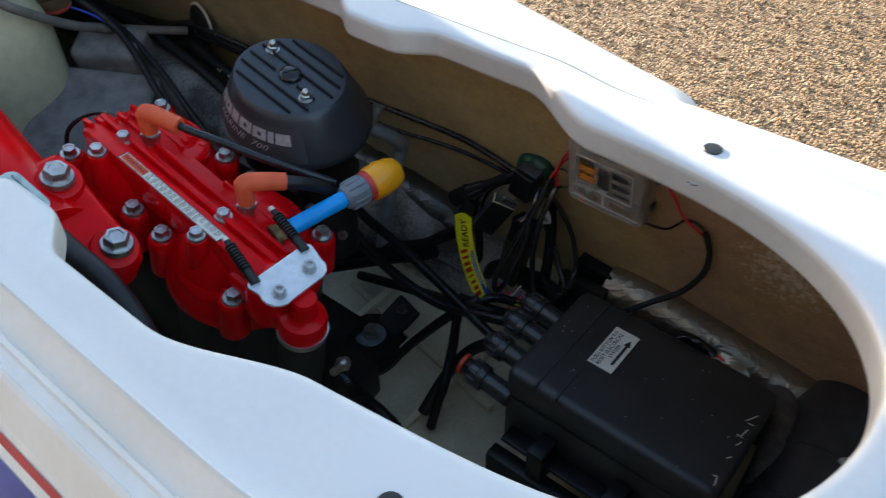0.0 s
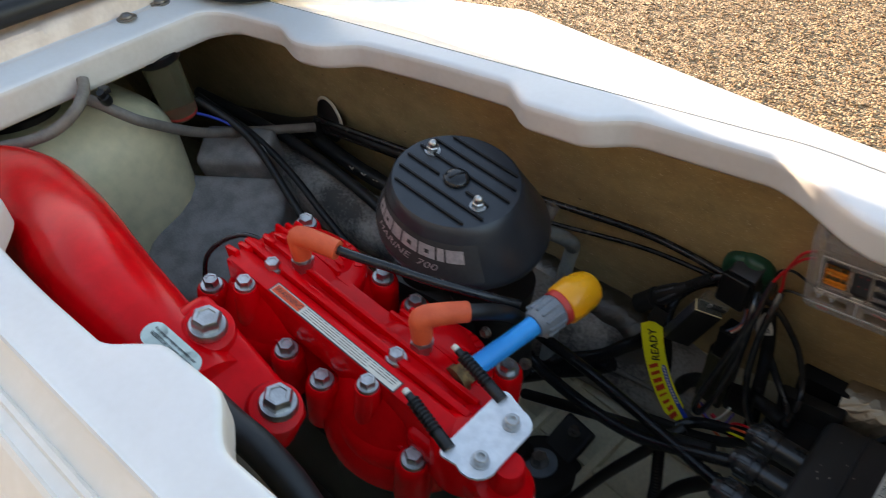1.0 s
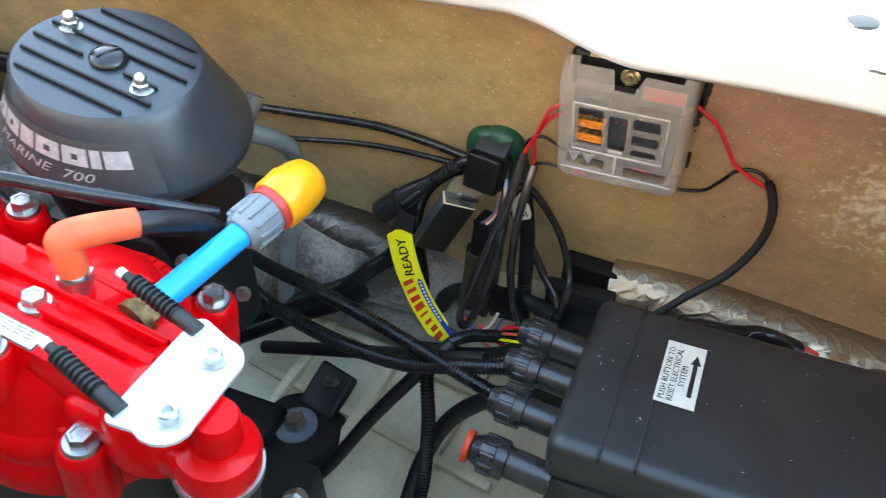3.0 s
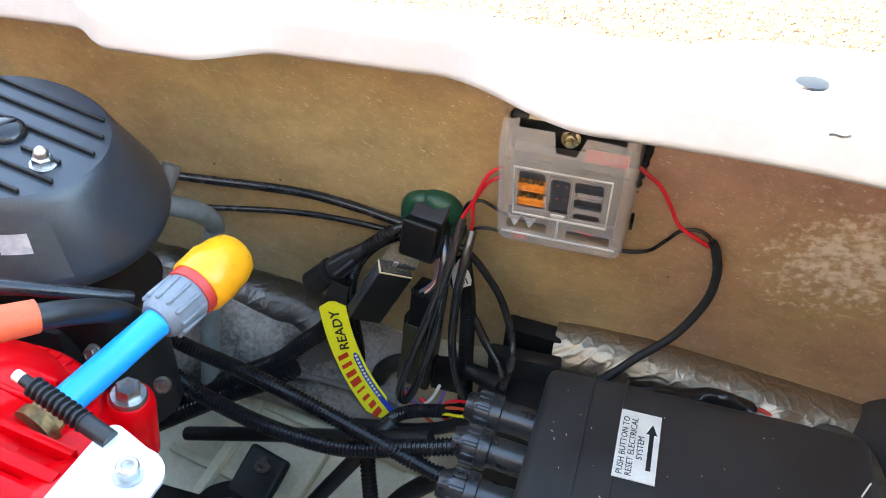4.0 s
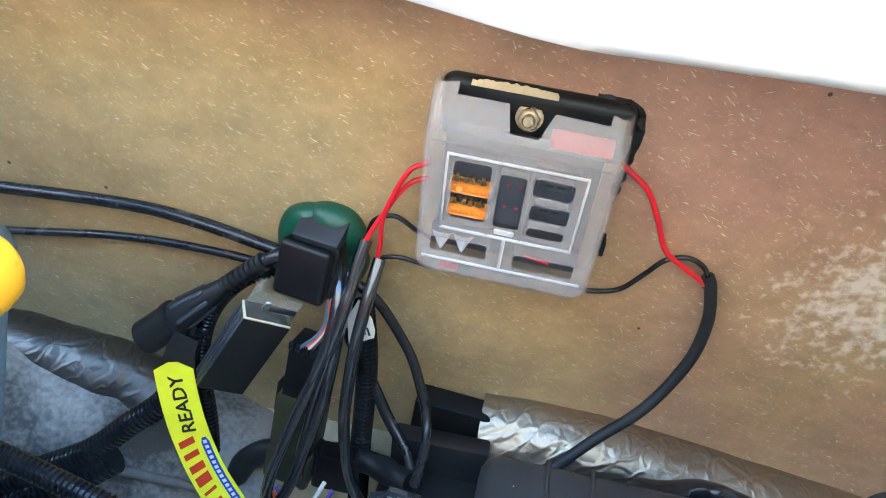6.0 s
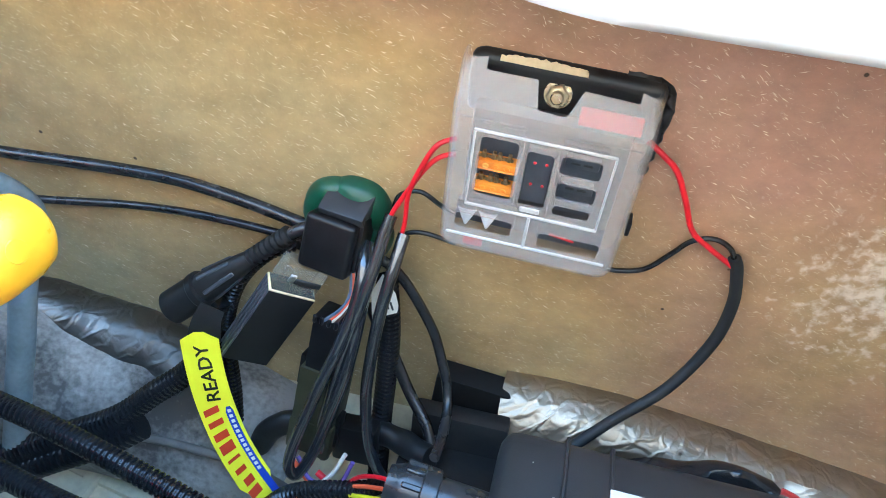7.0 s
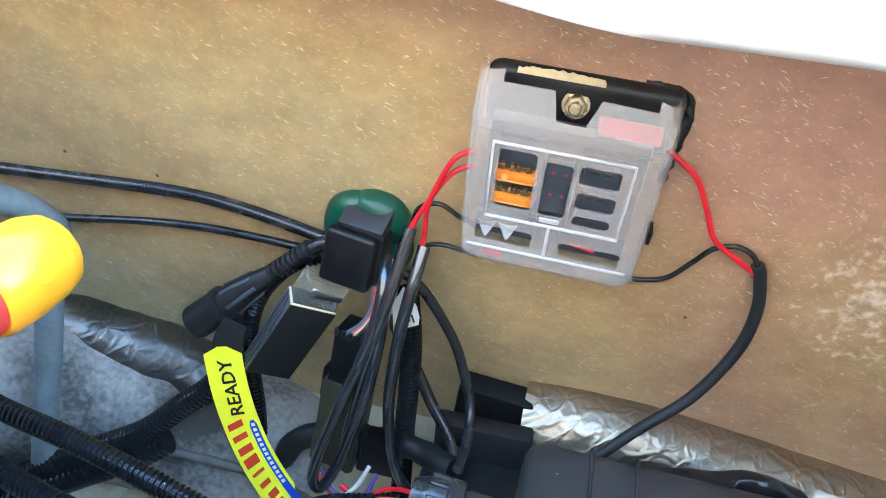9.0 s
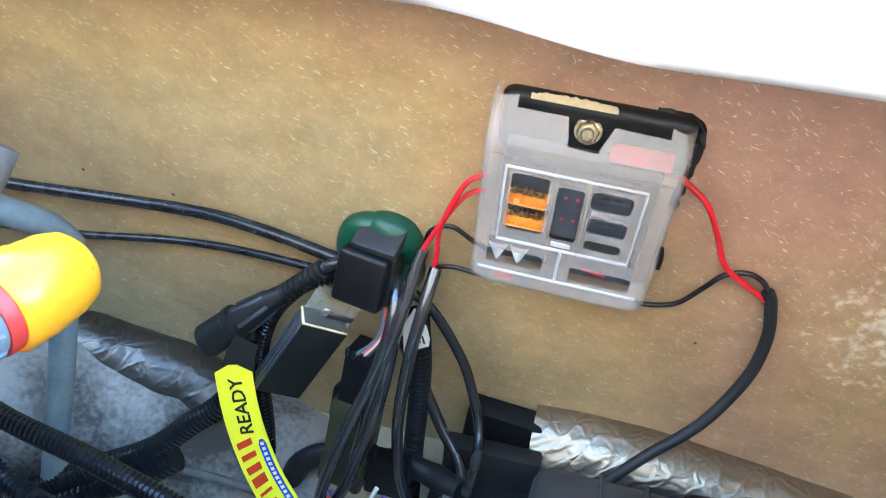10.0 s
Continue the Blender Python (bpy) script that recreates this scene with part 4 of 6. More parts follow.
lm = pose(0, 0, 0, -1, 1.6, 0) @ pose(-0.0415, 0.032, 0.1849, 0, 0, 90)
part("lettering", join(*[words(s, 0.0064, lm @ pose(-0.002, 0.0098 - 0.0060 * k, 0), 0.0001) for k, s in enumerate(("PUSH BUTTON TO", "RESET ELECTRICAL", "SYSTEM"))]), INK, el)
arrow = bmesh.new()
pts = [(-0.021, -0.0105), (0.012, -0.0105), (0.012, -0.0128), (0.022, -0.0088), (0.012, -0.0048), (0.012, -0.0072), (-0.021, -0.0072)]
arrow.faces.new([arrow.verts.new((x, y, 0)) for x, y in pts])
part("arrow", put(arrow, lm), INK, el)
GLAND = surface("glossy_black_nylon", (0.020, 0.0205, 0.021), (0.030, 0.0305, 0.031), 0.22, scale=60, fine=500, bump=0.08, spec=0.7)
for y, z in ((0.050, 0.166), (0.014, 0.166), (-0.022, 0.160), (-0.062, 0.148)):
    gp = pose(-0.123, y + 0.007, z - 0.010, 0, -82, 0)
    g = part("cable_gland", put(lathe([(0.0122, -0.016), (0.0122, 0.017), (0.0150, 0.018), (0.0156, 0.020), (0.0156, 0.026), (0.0142, 0.027), (0.0142, 0.037), (0.0120, 0.040), (0.0098, 0.046), (0.001, 0.046)], 28), gp), GLAND, ebox)
    for k in range(10):
        part("grip_rib", put(rbox(0.0132, 0.0160, -0.0016, 0.0016, 0.0262, 0.0375, 0.0007, 1), gp @ pose(0, 0, 0, 0, 0, 36 * k)), GLAND, g)
part("red_ring", put(lathe([(0.0098, 0.0465), (0.0125, 0.0468), (0.0129, 0.0510), (0.0098, 0.0514), (0.0085, 0.0490)], 26), gp), INKR, g, "red sealing ring behind a cable gland")
lt = pose(0, 0, 0, -1, 1.6, 0)
for x, y, a, L in ((0.110, 0.044, 62, 0.016), (0.112, 0.036, 5, 0.006), (0.111, 0.022, 78, 0.013), (0.109, 0.016, -8, 0.006), (0.112, 0.007, 70, 0.007), (0.111, -0.014, 55, 0.006), (0.112, -0.046, 98, 0.011), (0.109, -0.041, 20, 0.004)):
    part("chalk_mark", put(rbox(-L / 2, L / 2, -0.0005, 0.0005, 0.1822, 0.1825, 0), lt @ pose(x, y, 0, 0, 0, a)), LABELW, ebox, "white pen mark")
specks = bmesh.new()
for k in range(30):
    q = random.uniform(0.0003, 0.0008)
    bmesh.ops.create_cube(specks, size=1, matrix=lt @ pose(random.uniform(-0.105, 0.118), random.uniform(-0.07, 0.074), 0.1822, 0, 0, random.uniform(0, 180)) @ Matrix.Diagonal((q * random.choice((1, 1, 3)), q * 0.8, 0.0003, 1)))
sp = part("dust_specks", specks, LABELW, ebox)
sp["kind"] = "stuff"
# a shelf and clips under the lid's near edge
part("bracket", join(rbox(-0.10, 0.12, -0.081, -0.059, 0.09, 0.096, 0.002), rbox(-0.06, -0.04, -0.091, -0.059, 0.07, 0.12, 0.003), rbox(0.03, 0.05, -0.091, -0.059, 0.07, 0.12, 0.003), rbox(-0.11, 0.13, -0.096, -0.076, 0.03, 0.075, 0.004)), BLACKP, ebox)

# ---------------------------------------------------------------- stern: muffler and hoses
muff = thing("exhaust_hose", pose(0.08, 0.60, 0.36), "fat black rubber exhaust hose with clamps at the stern", "hose")
HP = smooth([(0.020, 0.21, 0.11), (0.016, 0.12, 0.130), (0.018, 0.04, 0.130), (0.012, -0.04, 0.120), (-0.01, -0.14, 0.09), (-0.04, -0.26, 0.04)], 8)
HOSEGREY = surface("weathered_rubber", (0.030, 0.030, 0.032), (0.05, 0.048, 0.047), 0.36, scale=40, fine=300, bump=0.15)
part("hose", sweep(HP, 0.052, 40), HOSEGREY, muff)
for k in (13, 20):
    part("clamp", sweep([HP[k], HP[k].lerp(HP[k + 1], 0.55)], 0.0540, 40), HOSEGREY, muff)
part("clamp_screw", put(rbox(-0.008, 0.008, -0.005, 0.005, 0, 0.006, 0.002), pose(0.036, 0.062, 0.178, 0, 24, 60)), STEEL, muff)
part("wrapped_bend", tube([(-0.054, 0.150, 0.05), (-0.052, 0.142, 0.120), (-0.042, 0.118, 0.144), (-0.030, 0.085, 0.148), (-0.022, 0.045, 0.146), (-0.020, 0.005, 0.130), (-0.020, -0.03, 0.10)], 0.0200, 24), surface("heat_wrap", (0.15, 0.135, 0.12), (0.09, 0.08, 0.07), 0.7, scale=60, fine=400, bump=0.4), muff, "grey-brown sleeved pipe bend")

# ---------------------------------------------------------------- foil duct along the hull side
duct = thing("foil_duct", pose(-0.30, 0.74, 0.42), "duct wrapped in crinkled silver foil along the hull side", "duct")
def crumple(bm, amt, freq):
    for v in bm.verts:
        v.co += Vector((noise.noise(v.co * freq), noise.noise(v.co * freq + Vector((9, 0, 0))), noise.noise(v.co * freq + Vector((0, 7, 0))))) * amt
    return bm


part("wrap", crumple(sweep(evenly(smooth([(0.092, 0.034, 0.086), (0.16, 0.032, 0.087), (0.24, 0.033, 0.076), (0.32, 0.033, 0.063), (0.40, 0.024, 0.053)], 10), 0.004), 0.0325, 40), 0.0016, 30), FOIL, duct)
part("wrap", crumple(sweep(evenly(smooth([(-0.48, 0.020, 0.12), (-0.36, 0.022, 0.105), (-0.25, 0.022, 0.092), (-0.17, 0.020, 0.080), (-0.135, 0.012, 0.066)], 10), 0.004), 0.026, 36), 0.0028, 45), DARKFOIL, duct, "darker crinkled foil wrap")

# ---------------------------------------------------------------- bow: fuel tank, felt block
tank = thing("fuel_tank", pose(-1.22, 0.40, 0.40), "cloudy yellowish plastic fuel tank under the bow deck", "tank")
tb = rbox(-0.22, 0.235, -0.22, 0.135, 0.0, 0.40, 0.085, 6)
part("shell", tb, TANK, tank)
part("filler_neck", lathe([(0.05, 0.38), (0.05, 0.408), (0.045, 0.412), (0.02, 0.412)], 30, pose(0.10, -0.02, 0)), BLACKP, tank)
blk = crumple(join(rbox(-0.085, 0.085, -0.20, 0.0, -0.22, 0.0, 0.014, 4), rbox(-0.055, 0.05, 0.004, 0.07, -0.20, 0.022, 0.012, 4)), 0.0035, 25)
solo("felt_block", put(blk, pose(-0.975, 0.562, 0.662, 20, 4, 33)), FOAM, "grey felt-covered block beside the fuel tank", "padding")

# ---------------------------------------------------------------- things on the hull side
PAPER = surface("cream_paper", (0.80, 0.66, 0.40), (0.70, 0.56, 0.32), 0.8, scale=120, fine=600)
SLATE = surface("smoked_plastic", (0.042, 0.046, 0.056), (0.06, 0.064, 0.074), 0.3, scale=90, fine=500)
RIDGE = frosted("clear_ridge", (0.78, 0.74, 0.70), 0.15, 0.62)
def wall_y(z):
    return 0.713 + (0.789 - z) * 0.27


FB = Matrix.Translation((-0.2075, 0.6975, 0.7228)) @ pose(0, 0, 0, 15.1) @ pose(0, 0, 0, 0, 3.0)
fuse = thing("fuse_box", FB, "fuse box with a frosted clear cover, screwed to the hull side", "fuse box")
NICKEL = surface("pale_nickel", (0.78, 0.68, 0.50), (0.62, 0.52, 0.36), 0.22, 1.0, scale=150, fine=500)
part("backing_pad", crumple(rbox(-0.0435, 0.0505, 0.021, 0.0315, 0.018, 0.0525, 0.006, 4), 0.0009, 110), RUBBER, fuse, "black foam backing pad")
part("sealant", crumple(sweep(evenly(smooth([(0.030, 0.029, 0.0525), (0.044, 0.029, 0.0520), (0.0515, 0.0285, 0.048), (0.0535, 0.028, 0.036), (0.0525, 0.027, 0.018), (0.0505, 0.026, 0.0)], 10), 0.0012), 0.0024, 10), 0.0017, 240), RUBBER, fuse, "lumpy black sealant round the pad")
torn = grid([[(x, 0.0200 + 0.004 * k, 0.0512 + (0.0006 + 0.0016 * math.sin(math.pi * (x + 0.030) / 0.043) ** 0.6 + 0.0012 * noise.noise(Vector((x * 420, 3, 0)))) * k) for k in (0, 0.5, 1)] for x in [-0.0295 + 0.042 * q / 34 for q in range(35)]])
back = bmesh.ops.extrude_face_region(torn, geom=torn.faces[:])
bmesh.ops.translate(torn, verts=[v for v in back["geom"] if isinstance(v, bmesh.types.BMVert)], vec=(0, 0.0006, -0.0006))
part("torn_paper", torn, PAPER, fuse, "strip of torn cream backing paper")
part("base", rbox(-0.038, 0.041, 0.012, 0.024, -0.048, 0.028, 0.003), surface("grey_base", (0.075, 0.070, 0.068), (0.055, 0.052, 0.05), 0.5), fuse)
T = 0.0014
XL, XR, ZB = -0.0468, 0.0494, -0.0597
INSET = 0.0046
HOLES = ((-0.0305, -0.0118, -0.0165, 0.0209), (-0.0074, 0.0060, -0.0172, 0.0177), (0.0095, 0.0293, 0.0073, 0.0190), (0.0100, 0.0295, -0.0082, 0.0026), (0.0106, 0.0293, -0.0195, -0.0125), (-0.0385, -0.0080, -0.0425, -0.0312), (0.0068, 0.0390, -0.0446, -0.0335))


def lean(z):
    """How far back the cover's front lies at a height: flat, then a soft bend into the sloping top."""
    d = max(0.0, z - 0.031)
    return 0.75 * (d - 0.0035) if d > 0.007 else 0.75 * d * d / 0.014


def thicken(bm, vec):
    out = bmesh.ops.extrude_face_region(bm, geom=bm.faces[:])
    bmesh.ops.translate(bm, verts=[v for v in out["geom"] if isinstance(v, bmesh.types.BMVert)], vec=vec)
    return bm


def face_plate(x0, x1, z0, z1, holes):
    """The cover's flat face with real openings and rounded lower corners."""
    c = 0.0048
    xs = sorted({x0, x0 + c, x1 - c, x1, *[h[0] for h in holes], *[h[1] for h in holes]})
    zs = sorted({z0, z0 + c, z1, *[h[2] for h in holes], *[h[3] for h in holes]})
    bm = bmesh.new()
    vs = {(i, k): bm.verts.new((x, 0, z)) for i, x in enumerate(xs) for k, z in enumerate(zs)}
    for i in range(len(xs) - 1):
        for k in range(len(zs) - 1):
            cx, cz = (xs[i] + xs[i + 1]) / 2, (zs[k] + zs[k + 1]) / 2
            corner = (cx < x0 + c or cx > x1 - c) and cz < z0 + c
            if not corner and not any(h[0] < cx < h[1] and h[2] < cz < h[3] for h in holes):
                bm.faces.new((vs[i, k], vs[i + 1, k], vs[i + 1, k + 1], vs[i, k + 1]))
    for cx, cz, a0 in ((x0 + c, z0 + c, 180), (x1 - c, z0 + c, 270)):
        arc = [(cx + c * math.cos(radians(a0 + 18 * k)), cz + c * math.sin(radians(a0 + 18 * k))) for k in range(6)]
        bm.faces.new([bm.verts.new((x, 0, z)) for x, z in [(cx, cz)] + arc])
    r = 0.0022
    for hx0, hx1, hz0, hz1 in holes:
        for cx, cz, sx, sz in ((hx0, hz0, 1, 1), (hx1, hz0, -1, 1), (hx1, hz1, -1, -1), (hx0, hz1, 1, -1)):
            arc = [(cx + sx * r * (1 - math.sin(a)), cz + sz * r * (1 - math.cos(a))) for a in (radians(22.5 * k) for k in range(5))]
            bm.faces.new([bm.verts.new((x, 0, z)) for x, z in [(cx, cz)] + arc])
    bmesh.ops.delete(bm, geom=[v for v in bm.verts if not v.link_faces], context="VERTS")
    return thicken(bm, (0, T, 0))


def top_sheet():
    """The sloping top with its trapezoid notch for the stud and an ear at each end."""
    bm = bmesh.new()
    spans = ((XL + INSET, -0.0343, 0.0535, 0.0550), (-0.0343, -0.0096, 0.0502, 0.0502), (-0.0096, -0.0069, 0.0502, 0.0392), (-0.0069, 0.0069, 0.0392, 0.0388), (0.0069, 0.0124, 0.0388, 0.0494), (0.0124, 0.0382, 0.0494, 0.0488), (0.0382, XR - INSET, 0.0530, 0.0515))
    for xa, xb, ta, tb in spans:
        cols = []
        for i in range(4):
            x, top = xa + (xb - xa) * i / 3, ta + (tb - ta) * i / 3
            cols.append([bm.verts.new((x, lean(z), z)) for z in [0.030 + (top - 0.030) * q / 9 for q in range(10)]])
        for a, b in zip(cols, cols[1:]):
            for q in range(9):
                bm.faces.new((a[q], b[q], b[q + 1], a[q + 1]))
    bmesh.ops.remove_doubles(bm, verts=bm.verts, dist=1e-5)
    return thicken(bm, (0, T * 0.8, -T * 0.5))


def skirt():
    """The cover's rounded sides from the face back to the hull: down one side, along the bottom, up the other."""
    r = 0.0095
    line = [(XR - 0.0018 * step(0.044, 0.0515, z), z, 1, 0) for z in (0.0515, 0.049, 0.046, 0.043, 0.040, 0.037, 0.034, 0.031, 0.02, 0.0, -0.02, -0.04)]
    for cx, cz, a0 in ((XR - r, ZB + r, 0), (XL + r, ZB + r, -90)):
        line += [(cx + r * math.cos(radians(a0 - 15 * k)), cz + r * math.sin(radians(a0 - 15 * k)), math.cos(radians(a0 - 15 * k)), math.sin(radians(a0 - 15 * k))) for k in range(7)]
    line += [(XL + 0.0018 * step(0.046, 0.0535, z), z, -1, 0) for z in (-0.04, -0.02, 0.0, 0.02, 0.031, 0.034, 0.037, 0.040, 0.043, 0.046, 0.050, 0.0535)]
    rows = []
    for x, z, nx, nz in line:
        y = lean(z)
        ring = [(-INSET, y), (-INSET * 0.62, y + 0.0003), (-INSET * 0.3, y + 0.0012), (-INSET * 0.08, y + 0.0028), (0, y + 0.0048), (0.0012, 0.0245), (-0.0004, 0.0245), (-0.0014, y + 0.0054), (-INSET * 0.5, y + 0.0022), (-INSET, y + T)]
        rows.append([(x + nx * d, yy, z + nz * d) for d, yy in ring])
    return grid(rows)


part("cover_face", face_plate(XL + INSET, XR - INSET, ZB + INSET, 0.0300, HOLES), FROST, fuse, "frosted clear plastic cover face")
part("cover_top", top_sheet(), FROST, fuse, "sloping top of the cover with a notch for the stud", 60)
part("cover_skirt", skirt(), FROST, fuse, sharp=60)
for x0, x1, z0, z1 in ((-0.0345, 0.0350, 0.0238, 0.0250), (-0.0345, 0.0350, -0.0240, -0.0226), (-0.0345, -0.0333, -0.0226, 0.0238), (0.0338, 0.0350, -0.0226, 0.0238), (-0.0425, 0.0440, -0.0468, -0.0456), (-0.0009, 0.0009, -0.0456, -0.0240), (-0.0100, -0.0090, -0.0226, 0.0190), (0.0075, 0.0084, -0.0226, 0.0190)):
    part("moulded_ridge", rbox(x0, x1, -0.0012, 0.0006, z0, z1, 0.0004, 1), RIDGE if z1 - z0 < 0.04 or x0 < -0.02 or x0 > 0.02 else FROST, fuse)
part("clear_tab", rbox(-0.0060, 0.0045, -0.0006, 0.0010, -0.0212, -0.0182, 0.0005, 1), RIDGE, fuse)
for x0, x1, z0, z1 in ((-0.0320, -0.0100, -0.0185, 0.0225), (0.0085, 0.0315, -0.0210, 0.0205), (-0.0395, -0.0070, -0.0440, -0.0300), (0.0055, 0.0405, -0.0460, -0.0325)):
    part("fuse_carrier", rbox(x0, x1, 0.0085, 0.0125, z0, z1, 0.001), SLATE, fuse)
for k in range(3):
    z = (0.0132, -0.0028, -0.0160)[k]
    slot = part("empty_holder", rbox(0.0112, 0.0282, 0.0050, 0.0088, z - 0.0038, z + 0.0030, 0.0008), SLATE, fuse)
    for x in (0.0165, 0.0225):
        part("slit", rbox(x - 0.0022, x + 0.0022, 0.0046, 0.0052, z - 0.0012, z - 0.0002, 0), INK, slot)
for z in (0.0024, -0.0122):
    f = part("blade_fuse", join(rbox(-0.0322, -0.0104, 0.0016, 0.0095, z - 0.0033, z + 0.0026, 0.0012), rbox(-0.0306, -0.0120, 0.0008, 0.0020, z - 0.0026, z - 0.0016, 0.0004, 1)), AMBER, fuse, "amber blade fuse")
    for x in (-0.0268, -0.0214, -0.0160):
        part("window", lathe([(0.0017, 0.0), (0.0016, 0.0004), (0.0009, 0.0005), (0.0008, 0.0001), (0.0002, 0.0001)], 14, pose(x, 0.0016, z - 0.0002, 90)), surface("pale_amber", (0.85, 0.50, 0.16), (0.78, 0.40, 0.10), 0.2) if x < -0.025 and z > 0 else AMBER, f)
    for x in (-0.0285, -0.0235, -0.0205, -0.0155):
        part("contact", put(join(rbox(-0.0010, 0.0010, 0.0030, 0.0062, -0.0022, 0.0016, 0.0004, 1), rbox(-0.0026, 0.0022, 0.0034, 0.0054, -0.0020, -0.0010, 0.0003, 1)), pose(x, 0, z + 0.0052, 0, random.uniform(-16, 16), 0)), BRASS, f)
mid_slot = part("dark_slot", rbox(-0.0074, 0.0060, 0.0040, 0.0078, -0.0172, 0.0177, 0.001), SLATE, fuse)
for x in (-0.0030, 0.0030):
    for z in (0.0085, -0.0052):
        part("lamp_dot", lathe([(0.0009, 0), (0.0007, 0.0006), (0.0002, 0.0009)], 10, pose(x, 0.0040, z, 90)), DECALR, mid_slot)
for x in (-0.0330, -0.0215):
    spade = grid([[(x + q * (0.0042 * (1 - k / 6) + 0.0010), 0.0042 - 0.0016 * math.cos(q * 1.4), -0.0312 - 0.0105 * k / 6) for q in (-1, -0.6, -0.2, 0.2, 0.6, 1)] for k in range(7)])
    part("spade_terminal", thicken(spade, (0, 0.0008, 0)), PLATE, fuse)
part("red_terminal", put(rbox(-0.007, 0.007, 0.0036, 0.0050, -0.0008, 0.0008, 0.0006, 1), pose(0.019, 0, -0.0378, 0, 9, 0)), WIRERED, fuse)
SP = pose(0.0005, 0.0205, 0.0390, 70, 0, 0)
stud = part("washer", lathe([(0.0068, 0.0), (0.0068, 0.0011), (0.004, 0.0011)], 26, SP), NICKEL, fuse)
part("nut", lathe([(0.0058, 0.001), (0.0058, 0.0048), (0.0050, 0.0056), (0.0034, 0.0056)], 6, SP @ pose(0, 0, 0, 0, 0, 14)), NICKEL, stud)
part("stud", lathe([(0.0032, 0.003), (0.0032, 0.0092), (0.0026, 0.0100), (0.0003, 0.0101)], 18, SP), NICKEL, stud)
part("red_patch", put(rbox(-0.0150, 0.0145, 0.0022, 0.0040, -0.0045, 0.0045, 0.001), pose(0.0275, lean(0.041) - 0.0006, 0.0410, -37, 0, 0)), WIRERED, fuse)
part("red_patch", rbox(-0.033, -0.022, 0.0016, 0.0032, -0.0555, -0.0485, 0.001), WIRERED, fuse)
part("side_clip", rbox(0.0506, 0.0532, 0.012, 0.022, -0.0335, -0.0245, 0.001), BLACKP, fuse)


def cable(name, pts, r, mat, label, cat="cable", seg=10):
    return solo(name, tube(pts, r, seg), mat, label, cat)


# wires between fuse box and loom
cable("wire", [(-0.2530, 0.716, 0.731), (-0.262, 0.712, 0.727), (-0.270, 0.714, 0.712), (-0.277, 0.719, 0.692), (-0.279, 0.724, 0.672), (-0.281, 0.724, 0.660)], 0.00145, WIRERED, "bright red wire leaving the fuse box", "wire")
cable("wire", [(-0.2530, 0.718, 0.7215), (-0.261, 0.715, 0.719), (-0.268, 0.716, 0.711), (-0.276, 0.719, 0.697), (-0.284, 0.720, 0.682), (-0.288, 0.720, 0.672)], 0.00145, WIRERED, "bright red wire leaving the fuse box", "wire")
cable("wire", [(-0.160, 0.716, 0.748), (-0.150, 0.713, 0.742), (-0.141, 0.714, 0.734), (-0.132, 0.720, 0.716), (-0.124, 0.725, 0.698), (-0.112, 0.728, 0.688), (-0.097, 0.731, 0.678)], 0.0016, WIRERED, "bright red wire curling down the hull side", "wire")
cable("wire", [(-0.170, 0.735, 0.660), (-0.155, 0.737, 0.659), (-0.141, 0.736, 0.664), (-0.130, 0.733, 0.678), (-0.122, 0.729, 0.690), (-0.111, 0.728, 0.694), (-0.101, 0.729, 0.689), (-0.095, 0.732, 0.676)], 0.0015, CABLE, "thin black wire curling on the hull side", "wire")
cable("cable", [(-0.098, 0.730, 0.684), (-0.094, 0.732, 0.675), (-0.089, 0.738, 0.650), (-0.092, 0.742, 0.618), (-0.110, 0.738, 0.582), (-0.138, 0.729, 0.555), (-0.168, 0.714, 0.528), (-0.20, 0.70, 0.50)], 0.0036, MATTE, "thick black sheathed cable hanging on the hull side")
cable("wire", [(-0.288, 0.730, 0.674), (-0.284, 0.728, 0.686), (-0.272, 0.727, 0.691), (-0.260, 0.730, 0.683), (-0.25, 0.731, 0.678)], 0.0014, CABLE, "thin black wire behind the fuse box", "wire")
cable("wire", [(-0.284, 0.735, 0.652), (-0.279, 0.734, 0.659), (-0.268, 0.734, 0.661), (-0.250, 0.736, 0.657)], 0.0014, CABLE, "thin black wire behind the fuse box", "wire")
cable("cable", [(-0.95, 0.70, 0.690), (-0.80, 0.722, 0.672), (-0.68, 0.736, 0.660), (-0.583, 0.741, 0.657), (-0.455, 0.739, 0.663), (-0.400, 0.738, 0.660), (-0.340, 0.738, 0.648)], 0.0041, CABLE, "black control cable running along the hull side")
cable("cable", [(-0.95, 0.71, 0.665), (-0.75, 0.738, 0.640), (-0.603, 0.750, 0.617), (-0.464, 0.748, 0.633), (-0.400, 0.746, 0.636), (-0.335, 0.742, 0.634)], 0.0028, CABLE, "thin black control cable along the hull side")

# green putty and the relay stuck in it
def bead(pts, r):
    return crumple(sweep(smooth([(x, wall_y(z) - dy, z) for x, dy, z in pts], 10), lambda s, i: r * (0.35 + 0.65 * math.sin(math.pi * min(1, 0.12 + 0.76 * s)) ** 0.5), 22), 0.0012, 55)


